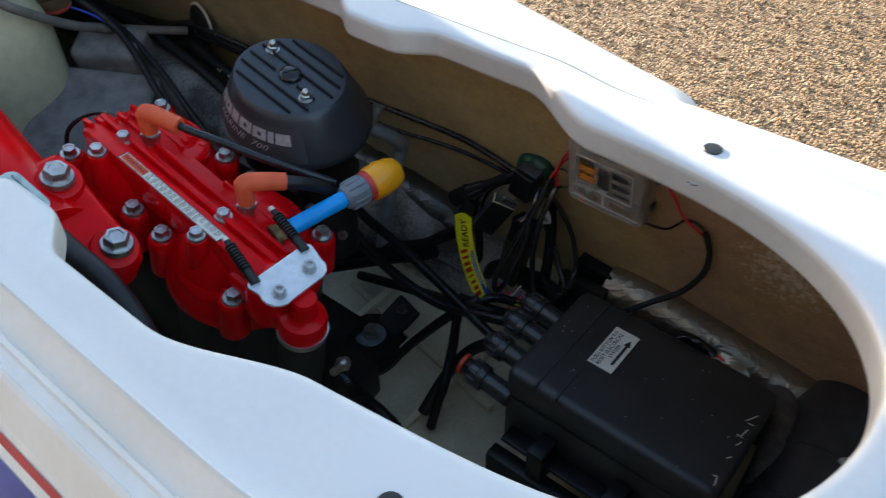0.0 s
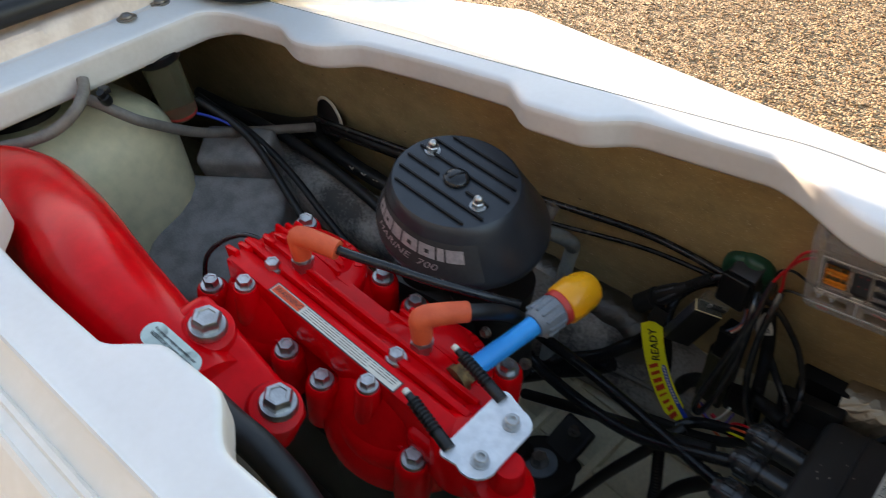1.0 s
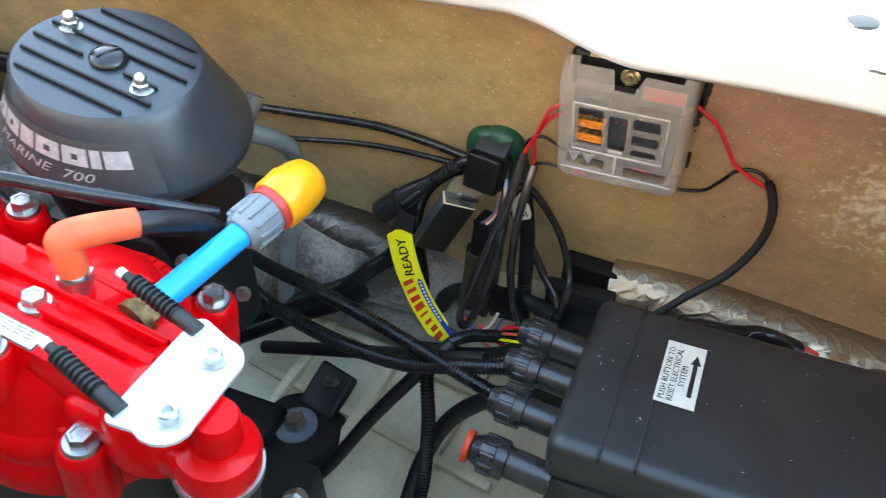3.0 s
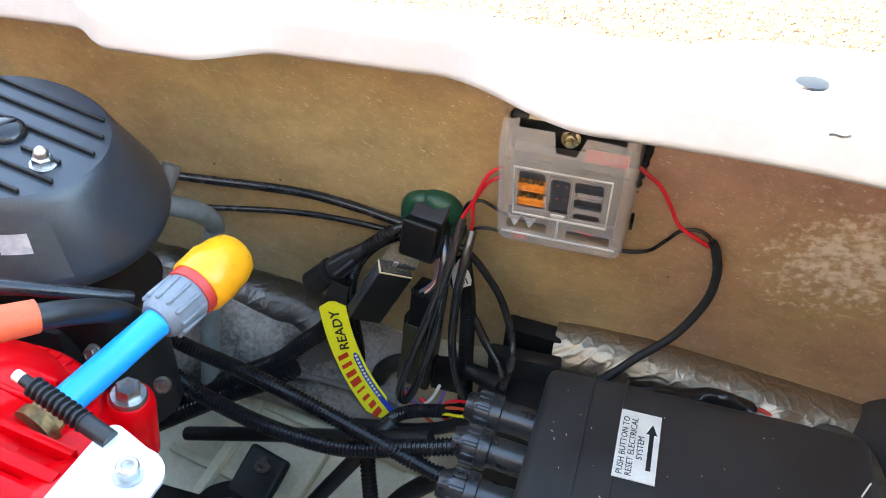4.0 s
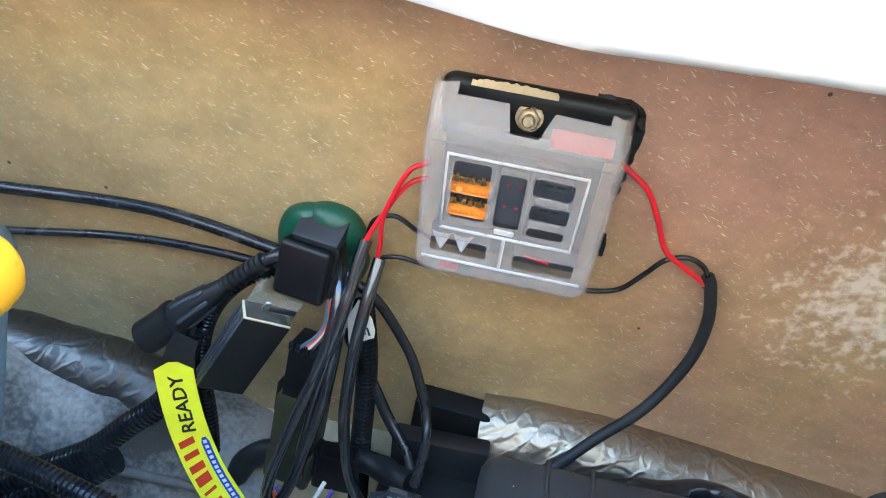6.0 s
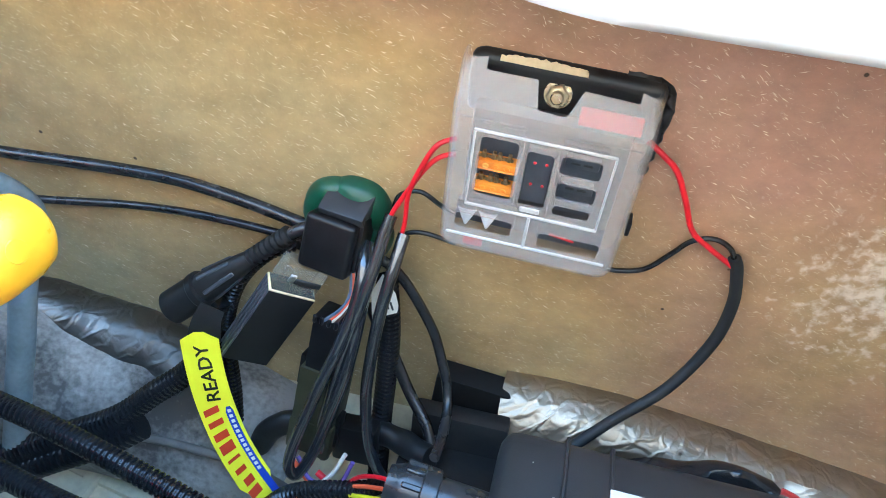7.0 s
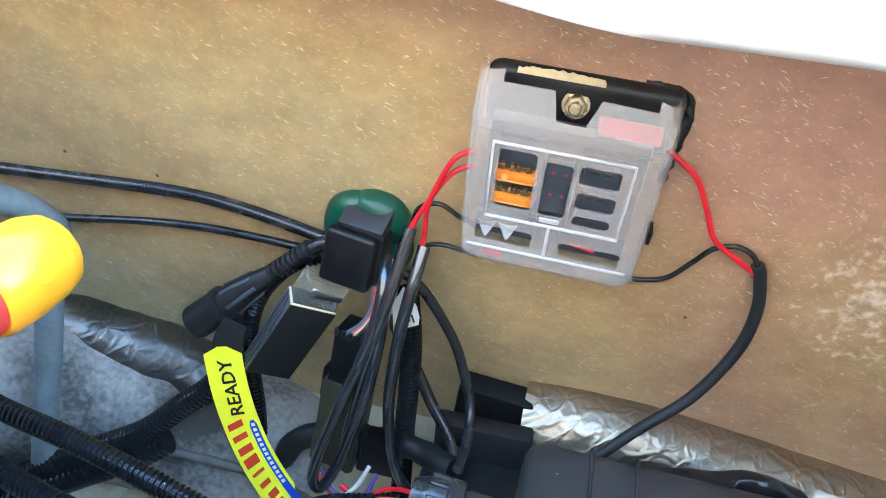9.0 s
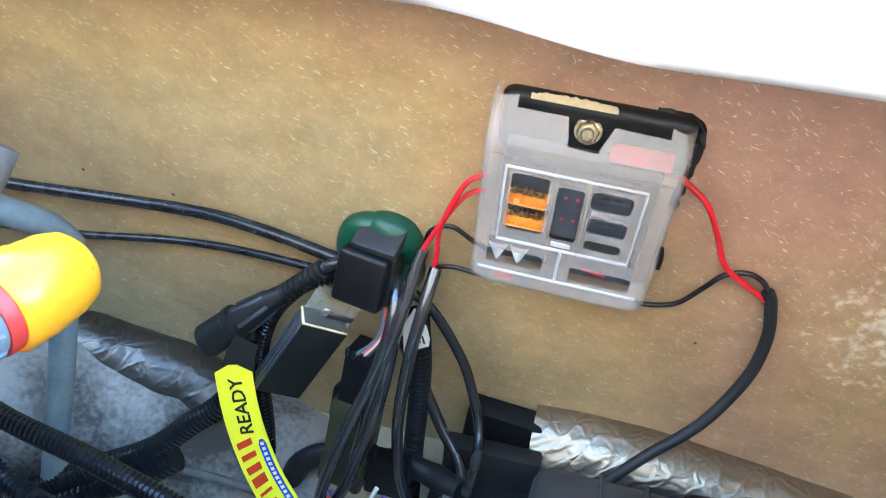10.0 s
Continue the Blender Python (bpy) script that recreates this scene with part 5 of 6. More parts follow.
putty = thing("putty_lump", pose(-0.320, 0.745, 0.63), "glossy dark green roll of mounting putty on the hull side", "putty")
po = Matrix.Translation((-0.320, 0.745, 0.63)).inverted()
part("roll", put(bead([(-0.336, 0.003, 0.640), (-0.3375, 0.005, 0.656), (-0.334, 0.006, 0.669), (-0.325, 0.007, 0.677), (-0.314, 0.004, 0.678)], 0.0100), po), GREEN, putty)
part("lobe", put(bead([(-0.322, 0.002, 0.676), (-0.314, 0.006, 0.6775), (-0.306, 0.008, 0.675), (-0.3015, 0.007, 0.668), (-0.3005, 0.004, 0.660)], 0.0125), po), GREEN, putty)
for k in range(4):
    z = 0.653 - 0.0080 * k
    part("finger_roll", put(bead([(-0.314, 0.001, z - 0.008), (-0.306, 0.004, z - 0.003), (-0.2975 - 0.0012 * k, 0.002, z + 0.005)], 0.0066), po), GREEN, putty)
part("filling", put(bead([(-0.330, 0.003, 0.645), (-0.320, 0.004, 0.662), (-0.306, 0.004, 0.650), (-0.308, 0.002, 0.632)], 0.016), po), GREEN, putty)
RX = Vector((0.0315, -0.004, -0.0033)).normalized()
RZ = Vector((-0.0005, 0.006, 0.0325))
RZ = (RZ - RX * RZ.dot(RX)).normalized()
RL = Matrix.Translation((-0.3352, 0.7145, 0.6721)) @ Matrix((RX, RZ.cross(RX), RZ)).transposed().to_4x4()
relay = thing("relay", RL, "black relay module bedded in green putty", "relay")
part("case", rbox(0.0, 0.0318, 0.0, 0.022, -0.0345, 0.0, 0.0036, 3), BLACKP, relay)
part("side_flange", rbox(0.0312, 0.0345, 0.006, 0.024, -0.030, 0.004, 0.0012), BLACKP, relay)
UX = Vector((0.028, -0.004, -0.0018)).normalized()
UY = Vector((-0.0007, 0.015, 0.008))
UY = (UY - UX * UY.dot(UX)).normalized()
part("mounting_tab", put(rbox(0.0, 0.0285, 0.0, 0.0195, -0.0075, 0.0, 0.0010), RL.inverted() @ Matrix.Translation((-0.3292, 0.7165, 0.6748)) @ Matrix((UX, UY, UX.cross(UY))).transposed().to_4x4()), surface("satin_black", (0.022, 0.023, 0.026), (0.030, 0.031, 0.034), 0.35, scale=60, fine=700), relay)

# loom: round plug, flat modules, conduits
rp = thing("round_connector", pose(-0.42, 0.715, 0.585), "round black waterproof cable connector", "connector")
d0, d1 = Vector((-0.0085, 0.001, -0.0045)), Vector((0.0648, 0.013, 0.0573))
cm = between(d0, d1)
part("socket", put(lathe([(0.0100, 0.0), (0.0116, 0.0015), (0.0116, 0.024), (0.0124, 0.025), (0.0124, 0.029), (0.0090, 0.030), (0.003, 0.030)], 28), cm), RUBBER, rp)
part("neck", put(lathe([(0.0100, 0.030), (0.0098, 0.040), (0.0080, 0.054), (0.0064, 0.066), (0.0056, 0.070)], 24), cm), RUBBER, rp)
part("strain_relief", put(lathe([q for k in range(8) for q in ((0.0048, 0.070 + 0.0042 * k), (0.0060, 0.0706 + 0.0042 * k), (0.0060, 0.0728 + 0.0042 * k), (0.0048, 0.0734 + 0.0042 * k))], 18), cm), RUBBER, rp)
for a in (0, 60, 120, 180, 240, 300):
    part("latch", put(rbox(-0.0008, 0.0010, -0.0014, 0.0014, 0.0, 0.024, 0.0006, 1), cm @ pose(0, 0, 0, 0, 0, a) @ pose(0.0102, 0, 0.034, 0, -7, 0)), SLATE, rp)
part("lead", tube([d0 + (d1 - d0) * 1.0, Vector((0.080, 0.016, 0.066)), Vector((0.095, 0.020, 0.064)), Vector((0.106, 0.024, 0.052))], 0.0046), CABLE, rp)

ZX, XX = Vector((0.491, 0.0, 0.871)).normalized(), Vector((0.775, 0.523, -0.437)).normalized()
YX = ZX.cross(XX)
MD = Matrix.Translation((-0.3506, 0.697, 0.6252)) @ Matrix((XX, YX, ZX)).transposed().to_4x4()
module = thing("charger_plug", MD, "flat black plug module with a clear plastic end", "connector")
part("case", rbox(0.0, 0.0300, 0.0, 0.0150, -0.0685, 0.0, 0.0008), surface("matt_black_shell", (0.004, 0.004, 0.0044), (0.007, 0.007, 0.0074), 0.5, scale=60, fine=500), module)
for k in range(4):
    part("side_rib", rbox(-0.0009, 0.0003, 0.0004 + 0.0037 * k, 0.0031 + 0.0037 * k, -0.0680, -0.0005, 0.0005, 1), SLATE, module)
CLEAREND = frosted("clear_plug_plastic", (0.50, 0.50, 0.42), 0.06, 0.11)
ce = part("clear_end", join(rbox(0.001, 0.028, 0.001, 0.0022, 0.0, 0.021, 0.0004, 1), rbox(0.001, 0.028, 0.0125, 0.0137, 0.0, 0.021, 0.0004, 1), rbox(0.001, 0.0022, 0.001, 0.0137, 0.0, 0.021, 0.0004, 1), rbox(0.0268, 0.028, 0.001, 0.0137, 0.0, 0.021, 0.0004, 1)), CLEAREND, module, "clear plastic plug end")
part("seam", crumple(join(rbox(-0.0002, 0.0295, -0.0004, 0.0008, -0.0006, 0.0004, 0.0002, 2), rbox(-0.0006, 0.0008, -0.0004, 0.0140, -0.0006, 0.0004, 0.0002, 2)), 0.0005, 260), PAPER, ce, "ragged pale seam of glue")
part("contact", rbox(0.010, 0.027, -0.0006, 0.0012, 0.0095, 0.0135, 0.0006, 1), INK, ce)
part("contact", rbox(0.006, 0.010, -0.0006, 0.0012, 0.0100, 0.0160, 0.0006, 1), STEEL, ce)

CN = pose(-0.3225, 0.702, 0.551, -6, 6, -6)
conn = thing("loom_connector", CN, "tall black multi-pin loom connector", "connector")
part("upper_shell", rbox(-0.0115, 0.0115, 0.0, 0.022, 0.014, 0.053, 0.0012), BLACKP, conn)
part("lower_shell", join(rbox(-0.0140, 0.0140, -0.002, 0.024, -0.026, 0.015, 0.0016), rbox(-0.0155, 0.0150, -0.001, 0.024, -0.052, -0.027, 0.0016)), surface("olive_plastic", (0.026, 0.026, 0.013), (0.045, 0.042, 0.02), 0.35, scale=40, fine=300, bump=0.1), conn)
for k in range(5):
    part("rib", rbox(-0.0115 + 0.0048 * k, -0.0090 + 0.0048 * k, -0.0015, 0.0005, 0.049, 0.0545, 0.0006, 1), BLACKP, conn)
part("latch", rbox(0.0135, 0.0172, 0.006, 0.016, -0.045, -0.02, 0.0012), BLACKP, conn)
part("latch", rbox(-0.0176, -0.0138, 0.006, 0.016, -0.005, 0.018, 0.0012), BLACKP, conn)

# sheathed lead loops in front of the connector
cable("cable", [(-0.2867, 0.722, 0.6758), (-0.2895, 0.716, 0.6621), (-0.2913, 0.710, 0.6493), (-0.2939, 0.704, 0.6361), (-0.2985, 0.699, 0.615), (-0.3055, 0.697, 0.588), (-0.3118, 0.696, 0.555), (-0.318, 0.697, 0.522), (-0.317, 0.700, 0.497)], 0.0038, LEAD, "glossy black sheathed lead hanging down")
cable("cable", [(-0.2783, 0.722, 0.6647), (-0.2799, 0.714, 0.6526), (-0.2824, 0.706, 0.6358), (-0.2858, 0.702, 0.6124), (-0.2899, 0.702, 0.5744), (-0.2911, 0.704, 0.5464), (-0.2886, 0.706, 0.513), (-0.2823, 0.706, 0.4929), (-0.2740, 0.703, 0.482)], 0.0038, LEAD, "glossy black sheathed lead hanging down")
cable("cable", [(-0.3009, 0.724, 0.6532), (-0.2988, 0.712, 0.6432), (-0.2995, 0.702, 0.624), (-0.3060, 0.694, 0.598), (-0.3150, 0.690, 0.572), (-0.3235, 0.686, 0.546), (-0.3315, 0.683, 0.519), (-0.3350, 0.683, 0.500), (-0.3325, 0.685, 0.490), (-0.3275, 0.687, 0.494), (-0.3198, 0.690, 0.5120), (-0.3118, 0.692, 0.540), (-0.3056, 0.693, 0.5620), (-0.3009, 0.695, 0.5830), (-0.2979, 0.699, 0.6050), (-0.2962, 0.705, 0.6250), (-0.2950, 0.714, 0.640), (-0.297, 0.724, 0.650)], 0.0039, LEAD, "glossy black sheathed lead hanging in a loop", seg=14)
cable("cable", [(-0.3013, 0.735, 0.6375), (-0.2914, 0.738, 0.6328), (-0.2807, 0.740, 0.6218), (-0.2691, 0.742, 0.6034), (-0.2581, 0.742, 0.5835), (-0.2510, 0.739, 0.5660), (-0.2450, 0.734, 0.5510), (-0.2415, 0.725, 0.5390), (-0.2401, 0.705, 0.5320), (-0.2405, 0.685, 0.5345)], 0.0034, CABLE, "thin black cable arching to the electrical box")
cable("cable", [(-0.300, 0.736, 0.600), (-0.2933, 0.738, 0.5824), (-0.2833, 0.738, 0.5632), (-0.2693, 0.732, 0.540), (-0.2526, 0.722, 0.5207), (-0.245, 0.71, 0.505)], 0.0040, CABLE, "black cable running down to the electrical box")
solo("conduit", ribbed([(-0.290, 0.734, 0.625), (-0.2870, 0.735, 0.5964), (-0.2858, 0.735, 0.5757), (-0.2864, 0.735, 0.5421), (-0.287, 0.733, 0.5151), (-0.2864, 0.73, 0.4907), (-0.286, 0.725, 0.45)], 0.0072), CONDUIT, "black corrugated conduit hanging from the loom", "conduit")
solo("conduit", ribbed([(-0.345, 0.735, 0.640), (-0.368, 0.728, 0.628), (-0.388, 0.728, 0.600), (-0.398, 0.730, 0.560), (-0.395, 0.730, 0.505), (-0.390, 0.72, 0.45), (-0.375, 0.70, 0.42)], 0.0058), CONDUIT, "black corrugated conduit hanging from the loom", "conduit")
solo("conduit", ribbed([(-0.398, 0.722, 0.590), (-0.4128, 0.714, 0.541), (-0.4391, 0.701, 0.5170), (-0.4616, 0.690, 0.499), (-0.4969, 0.678, 0.483), (-0.5347, 0.664, 0.465), (-0.59, 0.645, 0.44)], 0.0085), CONDUIT, "black corrugated conduit running forward low in the bay", "conduit")
solo("conduit", ribbed([(-0.447, 0.694, 0.492), (-0.470, 0.684, 0.478), (-0.505, 0.672, 0.463), (-0.545, 0.655, 0.445), (-0.60, 0.63, 0.42)], 0.0105, 0.0046, 0.0018), CONDUIT, "wide black corrugated conduit low in the bay", "conduit")
solo("conduit", ribbed([(-0.62, 0.640, 0.605), (-0.56, 0.628, 0.590), (-0.500, 0.616, 0.578), (-0.444, 0.609, 0.5715), (-0.3826, 0.600, 0.5620), (-0.3185, 0.590, 0.5490), (-0.270, 0.580, 0.5420), (-0.235, 0.573, 0.540)], 0.0066), CONDUIT, "black corrugated conduit crossing to the electrical box", "conduit")
solo("conduit", ribbed([(-0.62, 0.615, 0.590), (-0.5164, 0.600, 0.5650), (-0.474, 0.594, 0.5470), (-0.408, 0.585, 0.5390), (-0.3454, 0.584, 0.5370), (-0.2893, 0.590, 0.5500), (-0.235, 0.600, 0.560)], 0.0070), CONDUIT, "black corrugated conduit crossing to the electrical box", "conduit")
# a black block laid over the floor where it lies in deep shade
solo("dark_floor_block", join(rbox(-0.64, -0.425, 0.40, 0.545, 0.33, 0.400, 0.008, 2), rbox(-0.60, -0.50, 0.52, 0.60, 0.33, 0.392, 0.006, 2)), BLACKM, "black block added to darken the floor by the motor's foot", "engine bed")
solo("conduit", ribbed([(-0.425, 0.470, 0.440), (-0.400, 0.462, 0.462), (-0.380, 0.456, 0.470), (-0.349, 0.451, 0.471), (-0.325, 0.450, 0.469), (-0.297, 0.446, 0.462), (-0.262, 0.440, 0.440), (-0.235, 0.435, 0.405)], 0.0100, 0.0046, 0.0018), CONDUIT, "wide black corrugated hose beside the engine's foot", "conduit")
# a made-up black hose that stands in for the shade on the floor
cable("hose", [(-0.52, 0.385, 0.430), (-0.46, 0.420, 0.425), (-0.40, 0.425, 0.420), (-0.34, 0.405, 0.415), (-0.28, 0.385, 0.400)], 0.0150, RUBBER, "black hose added to darken the floor by the engine", "hose")
solo("conduit", ribbed([(-0.330, 0.615, 0.525), (-0.3313, 0.600, 0.510), (-0.3234, 0.580, 0.475), (-0.322, 0.560, 0.420), (-0.3227, 0.548, 0.3975), (-0.322, 0.53, 0.36)], 0.0066), CONDUIT, "black corrugated conduit dropping to the floor", "conduit")
cable("hose", [(-0.320, 0.630, 0.525), (-0.3442, 0.600, 0.503), (-0.3862, 0.580, 0.4451), (-0.4222, 0.560, 0.388), (-0.45, 0.55, 0.35)], 0.0064, RUBBER, "black rubber hose slanting down to the floor", "hose")
cable("hose", [(-0.530, 0.622, 0.448), (-0.453, 0.620, 0.4756), (-0.3978, 0.615, 0.4985), (-0.3288, 0.612, 0.522), (-0.28, 0.610, 0.540)], 0.0066, RUBBER, "black taped wiring bundle across the bay", "hose")
cable("hose", [(-0.27, 0.61, 0.50), (-0.31, 0.60, 0.46), (-0.33, 0.575, 0.42), (-0.335, 0.53, 0.38)], 0.0080, RUBBER, "black rubber hose dropping beside the electrical box", "hose")
solo("wiring_loom", tube([(-0.385, 0.675, 0.452), (-0.355, 0.672, 0.462), (-0.325, 0.668, 0.472), (-0.29, 0.664, 0.49), (-0.262, 0.655, 0.52), (-0.24, 0.645, 0.545)], 0.0056), RUBBER, "black taped wiring running to the electrical box", "wiring")
cable("wire", [(-0.318, 0.690, 0.492), (-0.296, 0.684, 0.482), (-0.274, 0.672, 0.490), (-0.252, 0.66, 0.512), (-0.240, 0.650, 0.53)], 0.0022, WIRERED, "red wire looping to the electrical box", "wire")
cable("wire", [(-0.335, 0.690, 0.498), (-0.314, 0.684, 0.478), (-0.290, 0.676, 0.474), (-0.262, 0.66, 0.50)], 0.0016, ORANGE, "thin orange wire looping to the electrical box", "wire")
cable("wire", [(-0.332, 0.692, 0.500), (-0.320, 0.684, 0.490), (-0.300, 0.680, 0.497), (-0.292, 0.684, 0.515)], 0.0015, surface("violet_wire", (0.16, 0.09, 0.33), (0.12, 0.07, 0.26), 0.4), "thin violet wire below the loom connector", "wire")
cable("wire", [(-0.340, 0.692, 0.498), (-0.322, 0.688, 0.484), (-0.308, 0.688, 0.494), (-0.300, 0.694, 0.51)], 0.0015, LABELW, "thin white wire below the loom connector", "wire")
ctag = bmesh.new()
ctag.faces.new([ctag.verts.new(p) for p in ((-0.2883, 0.7165, 0.6385), (-0.2800, 0.7172, 0.6260), (-0.2775, 0.7165, 0.6185), (-0.2778, 0.7160, 0.6135), (-0.2923, 0.7130, 0.6073), (-0.2938, 0.7135, 0.6260))])
CT = pose(-0.286, 0.715, 0.615)
cable_tag = thing("cable_tag", CT, "small white printed tag on a lead", "tag")
part("paper", put(thicken(ctag, (0, 0.0005, 0)), CT.inverted()), LABELW, cable_tag)
for k in range(3):
    part("text_bar", put(rbox(-0.0045 + 0.001 * k, 0.0030, -0.0022, -0.0016, -0.0006, 0.0006, 0), pose(-0.001 + 0.0028 * k, 0.0007, 0.004, -14, 70, 0)), INK, cable_tag)

WB = [surface("blue_grey_wire", (0.10, 0.14, 0.20), (0.07, 0.10, 0.15), 0.4), ORANGE, LABELW, surface("brown_wire", (0.12, 0.05, 0.025), (0.09, 0.04, 0.02), 0.4), CABLE, INKB]
for k in range(6):
    s = 0.0026 * k
    cable("wire", [(-0.3135 + s * 0.5, 0.724, 0.6450), (-0.3075 + s * 0.6, 0.716, 0.6370), (-0.3060 + s * 0.5, 0.711, 0.6230), (-0.3110 + s * 0.5, 0.708, 0.6130), (-0.3200 + s * 0.9, 0.708, 0.6035), (-0.3235 + s * 1.1, 0.710, 0.598)], 0.0012, WB[k], "thin coloured wire between relay and loom connector", "wire", 7)
solo("taped_tail", crumple(sweep(smooth([(-0.140, 0.685, 0.553), (-0.120, 0.692, 0.557), (-0.098, 0.697, 0.556), (-0.075, 0.697, 0.553), (-0.058, 0.694, 0.550)], 8), lambda s, i: 0.0065 * (1 - 0.35 * s), 14, 0.4), 0.002, 80), RUBBER, "loose end of black tape over a wire joint", "tape")
cable("wire", [(-0.060, 0.695, 0.555), (-0.050, 0.692, 0.553), (-0.040, 0.690, 0.548)], 0.0015, WIRERED, "red wire end leaving black tape", "wire")
scrap = thing("plastic_sleeve", pose(-0.07, 0.70, 0.55), "crumpled glossy black plastic sleeve beside the electrical box", "sleeve")
part("film", crumple(tube([(-0.060, -0.006, -0.002), (-0.036, -0.003, 0.005), (-0.016, 0.0, 0.005), (0.002, -0.002, 0.007), (0.022, 0.0, 0.003), (0.036, 0.0, -0.001)], 0.0085, 14), 0.0045, 48), CONDUIT, scrap)
part("red_wire", tube([(0.030, -0.002, 0.008), (0.040, -0.004, 0.006), (0.048, -0.006, 0.001)], 0.0020, 8), REDPL, scrap, "red wire end in the sleeve")
solo("foil_strip", crumple(plank(smooth([(-0.045, 0.700, 0.556), (-0.030, 0.698, 0.559), (-0.015, 0.695, 0.558), (0.0, 0.690, 0.556)], 6), (0, 1, 0.5), 0.010, 0.0012), 0.003, 90), FOIL, "loose crinkled foil strip beside the electrical box", "foil")
# taped harness and conduit behind and below the loom connector
solo("wiring_loom", crumple(tube([(-0.379, 0.725, 0.455), (-0.367, 0.724, 0.482), (-0.348, 0.724, 0.498), (-0.322, 0.726, 0.498), (-0.296, 0.726, 0.505), (-0.270, 0.720, 0.506), (-0.246, 0.705, 0.512)], 0.0085, 16), 0.0015, 70), RUBBER, "black taped harness running behind the loom connector", "wiring")
solo("harness_clip", rbox(-0.314, -0.284, 0.706, 0.722, 0.490, 0.520, 0.003), BLACKP, "small black clip holding the taped harness", "clip")
solo("conduit", ribbed([(-0.345, 0.672, 0.470), (-0.330, 0.668, 0.490), (-0.311, 0.667, 0.502), (-0.289, 0.667, 0.509), (-0.266, 0.666, 0.519), (-0.246, 0.662, 0.533)], 0.0062), CONDUIT, "black corrugated conduit below the loom connector", "conduit")
for k, (m, col) in enumerate(((WIRERED, "red"), (ORANGE, "orange"), (LABELY, "yellow"))):
    d = 0.004 * k
    cable("wire", [(-0.296 - d, 0.676, 0.500 - d), (-0.282, 0.668 - d, 0.522 - d), (-0.264, 0.660 - d, 0.534 - d), (-0.246, 0.650, 0.536)], 0.0014, m, "thin " + col + " wire curving into the electrical box", "wire", 7)
# the yellow battery-lead tag
TP = smooth([(-0.4025, 0.702, 0.5775), (-0.4005, 0.700, 0.5668), (-0.3960, 0.696, 0.5502), (-0.3890, 0.692, 0.5300), (-0.3773, 0.687, 0.5065), (-0.3620, 0.682, 0.4860), (-0.3440, 0.676, 0.4690)], 8)
tape = thing("lead_tag", pose(-0.40, 0.70, 0.44), "bright yellow printed tag curling down from a battery lead", "tag")
to = Matrix.Translation((-0.40, 0.70, 0.44)).inverted()
ACR = Vector((0.95, 0.22, 0.25))
strip = part("strip", put(plank(TP, ACR, lambda s: 0.0250 * min(1, 0.25 + 9 * s, 0.12 + 7 * (1 - s)), 0.0006), to), LABELY, tape)


def on_tape(s, across=0.0):
    """The pose on the tag's face at s of its length, x running up along it."""
    i = s * (len(TP) - 1)
    k = min(int(i), len(TP) - 2)
    p = TP[k].lerp(TP[k + 1], i - k)
    d = (TP[k] - TP[k + 1]).normalized()
    a = (ACR - d * ACR.dot(d)).normalized()
    n = d.cross(a) * -1
    if n.y > 0:
        n = -n
    y = n.cross(d)
    m = Matrix((d, y, n)).transposed().to_4x4()
    return to @ Matrix.Translation(p + a * across + n * 0.0006) @ m


part("black_end", put(plank(smooth([(-0.4000, 0.7035, 0.571), (-0.3985, 0.7055, 0.583), (-0.395, 0.709, 0.594)], 5), ACR, lambda s: 0.0215 - 0.006 * s, 0.0009), to), RUBBER, tape, "black stiff end of the tag")
part("lettering", join(*[words("READY", 0.0128, on_tape(0.335, 0.0015) @ pose(dx, dy, 0), 0.0001) for dx, dy in ((-0.0002, 0), (0.0002, 0.0001), (0, -0.0002))]), INK, tape)
for k, (ln, ht, dn) in enumerate(((0.0046, 0.0108, 0), (0.0040, 0.0108, 0), (0.0052, 0.0108, 0), (0.0068, 0.0108, 0), (0.0022, 0.0100, 0), (0.0036, 0.0084, 0), (0.0052, 0.0076, 0.001), (0.0060, 0.0096, 0))):
    bar = rbox(-ln / 2, ln / 2, -ht / 2, ht / 2, 0, 0.0002, 0)
    for v in bar.verts:
        v.co.x -= 0.22 * v.co.y
    part("red_bar", put(bar, on_tape(0.53 + 0.055 * k, -0.0040 + dn)), INKR, tape)
band = [on_tape(0.525 + 0.46 * k / 20, 0.0078) @ Vector((0, 0, 0.0002)) for k in range(21)]
part("blue_band", plank(band, ACR, lambda s: 0.0052 * min(1, 0.5 + 20 * s), 0.0003), INKB, tape)
for k in range(13):
    part("white_bar", put(rbox(-0.0011, 0.0011, -0.0012, 0.0012, 0.0003, 0.0006, 0), on_tape(0.545 + 0.024 * k, 0.0078)), LABELW, tape)

# ---------------------------------------------------------------- low in the bay
br = thing("battery_bracket", pose(-0.236, 0.787, 0.44), "black bracket with a small bolt against the hull side", "bracket")
part("tray", join(rbox(-0.034, 0.040, -0.100, -0.052, -0.05, 0.058, 0.004, 2), rbox(-0.030, 0.036, -0.056, -0.040, 0.0, 0.085, 0.003, 2)), BLACKM, br, "black tray below the bracket")
part("plate", put(rbox(-0.030, 0.024, -0.012, 0.006, 0.0, 0.101, 0.003), pose(0, 0, 0, 12, 6, 0)), surface("matt_black", (0.003, 0.003, 0.0032), (0.005, 0.005, 0.0052), 0.6, spec=0.3), br)
part("bolt", put(hexbolt(0.0032, 0.005, 1.4), pose(0.014, -0.020, 0.030, 80, 0, 0)), STEEL, br)
mt = thing("engine_mount", pose(-0.486, 0.590, 0.352), "black rubber engine mount with a steel centre bolt", "mount")
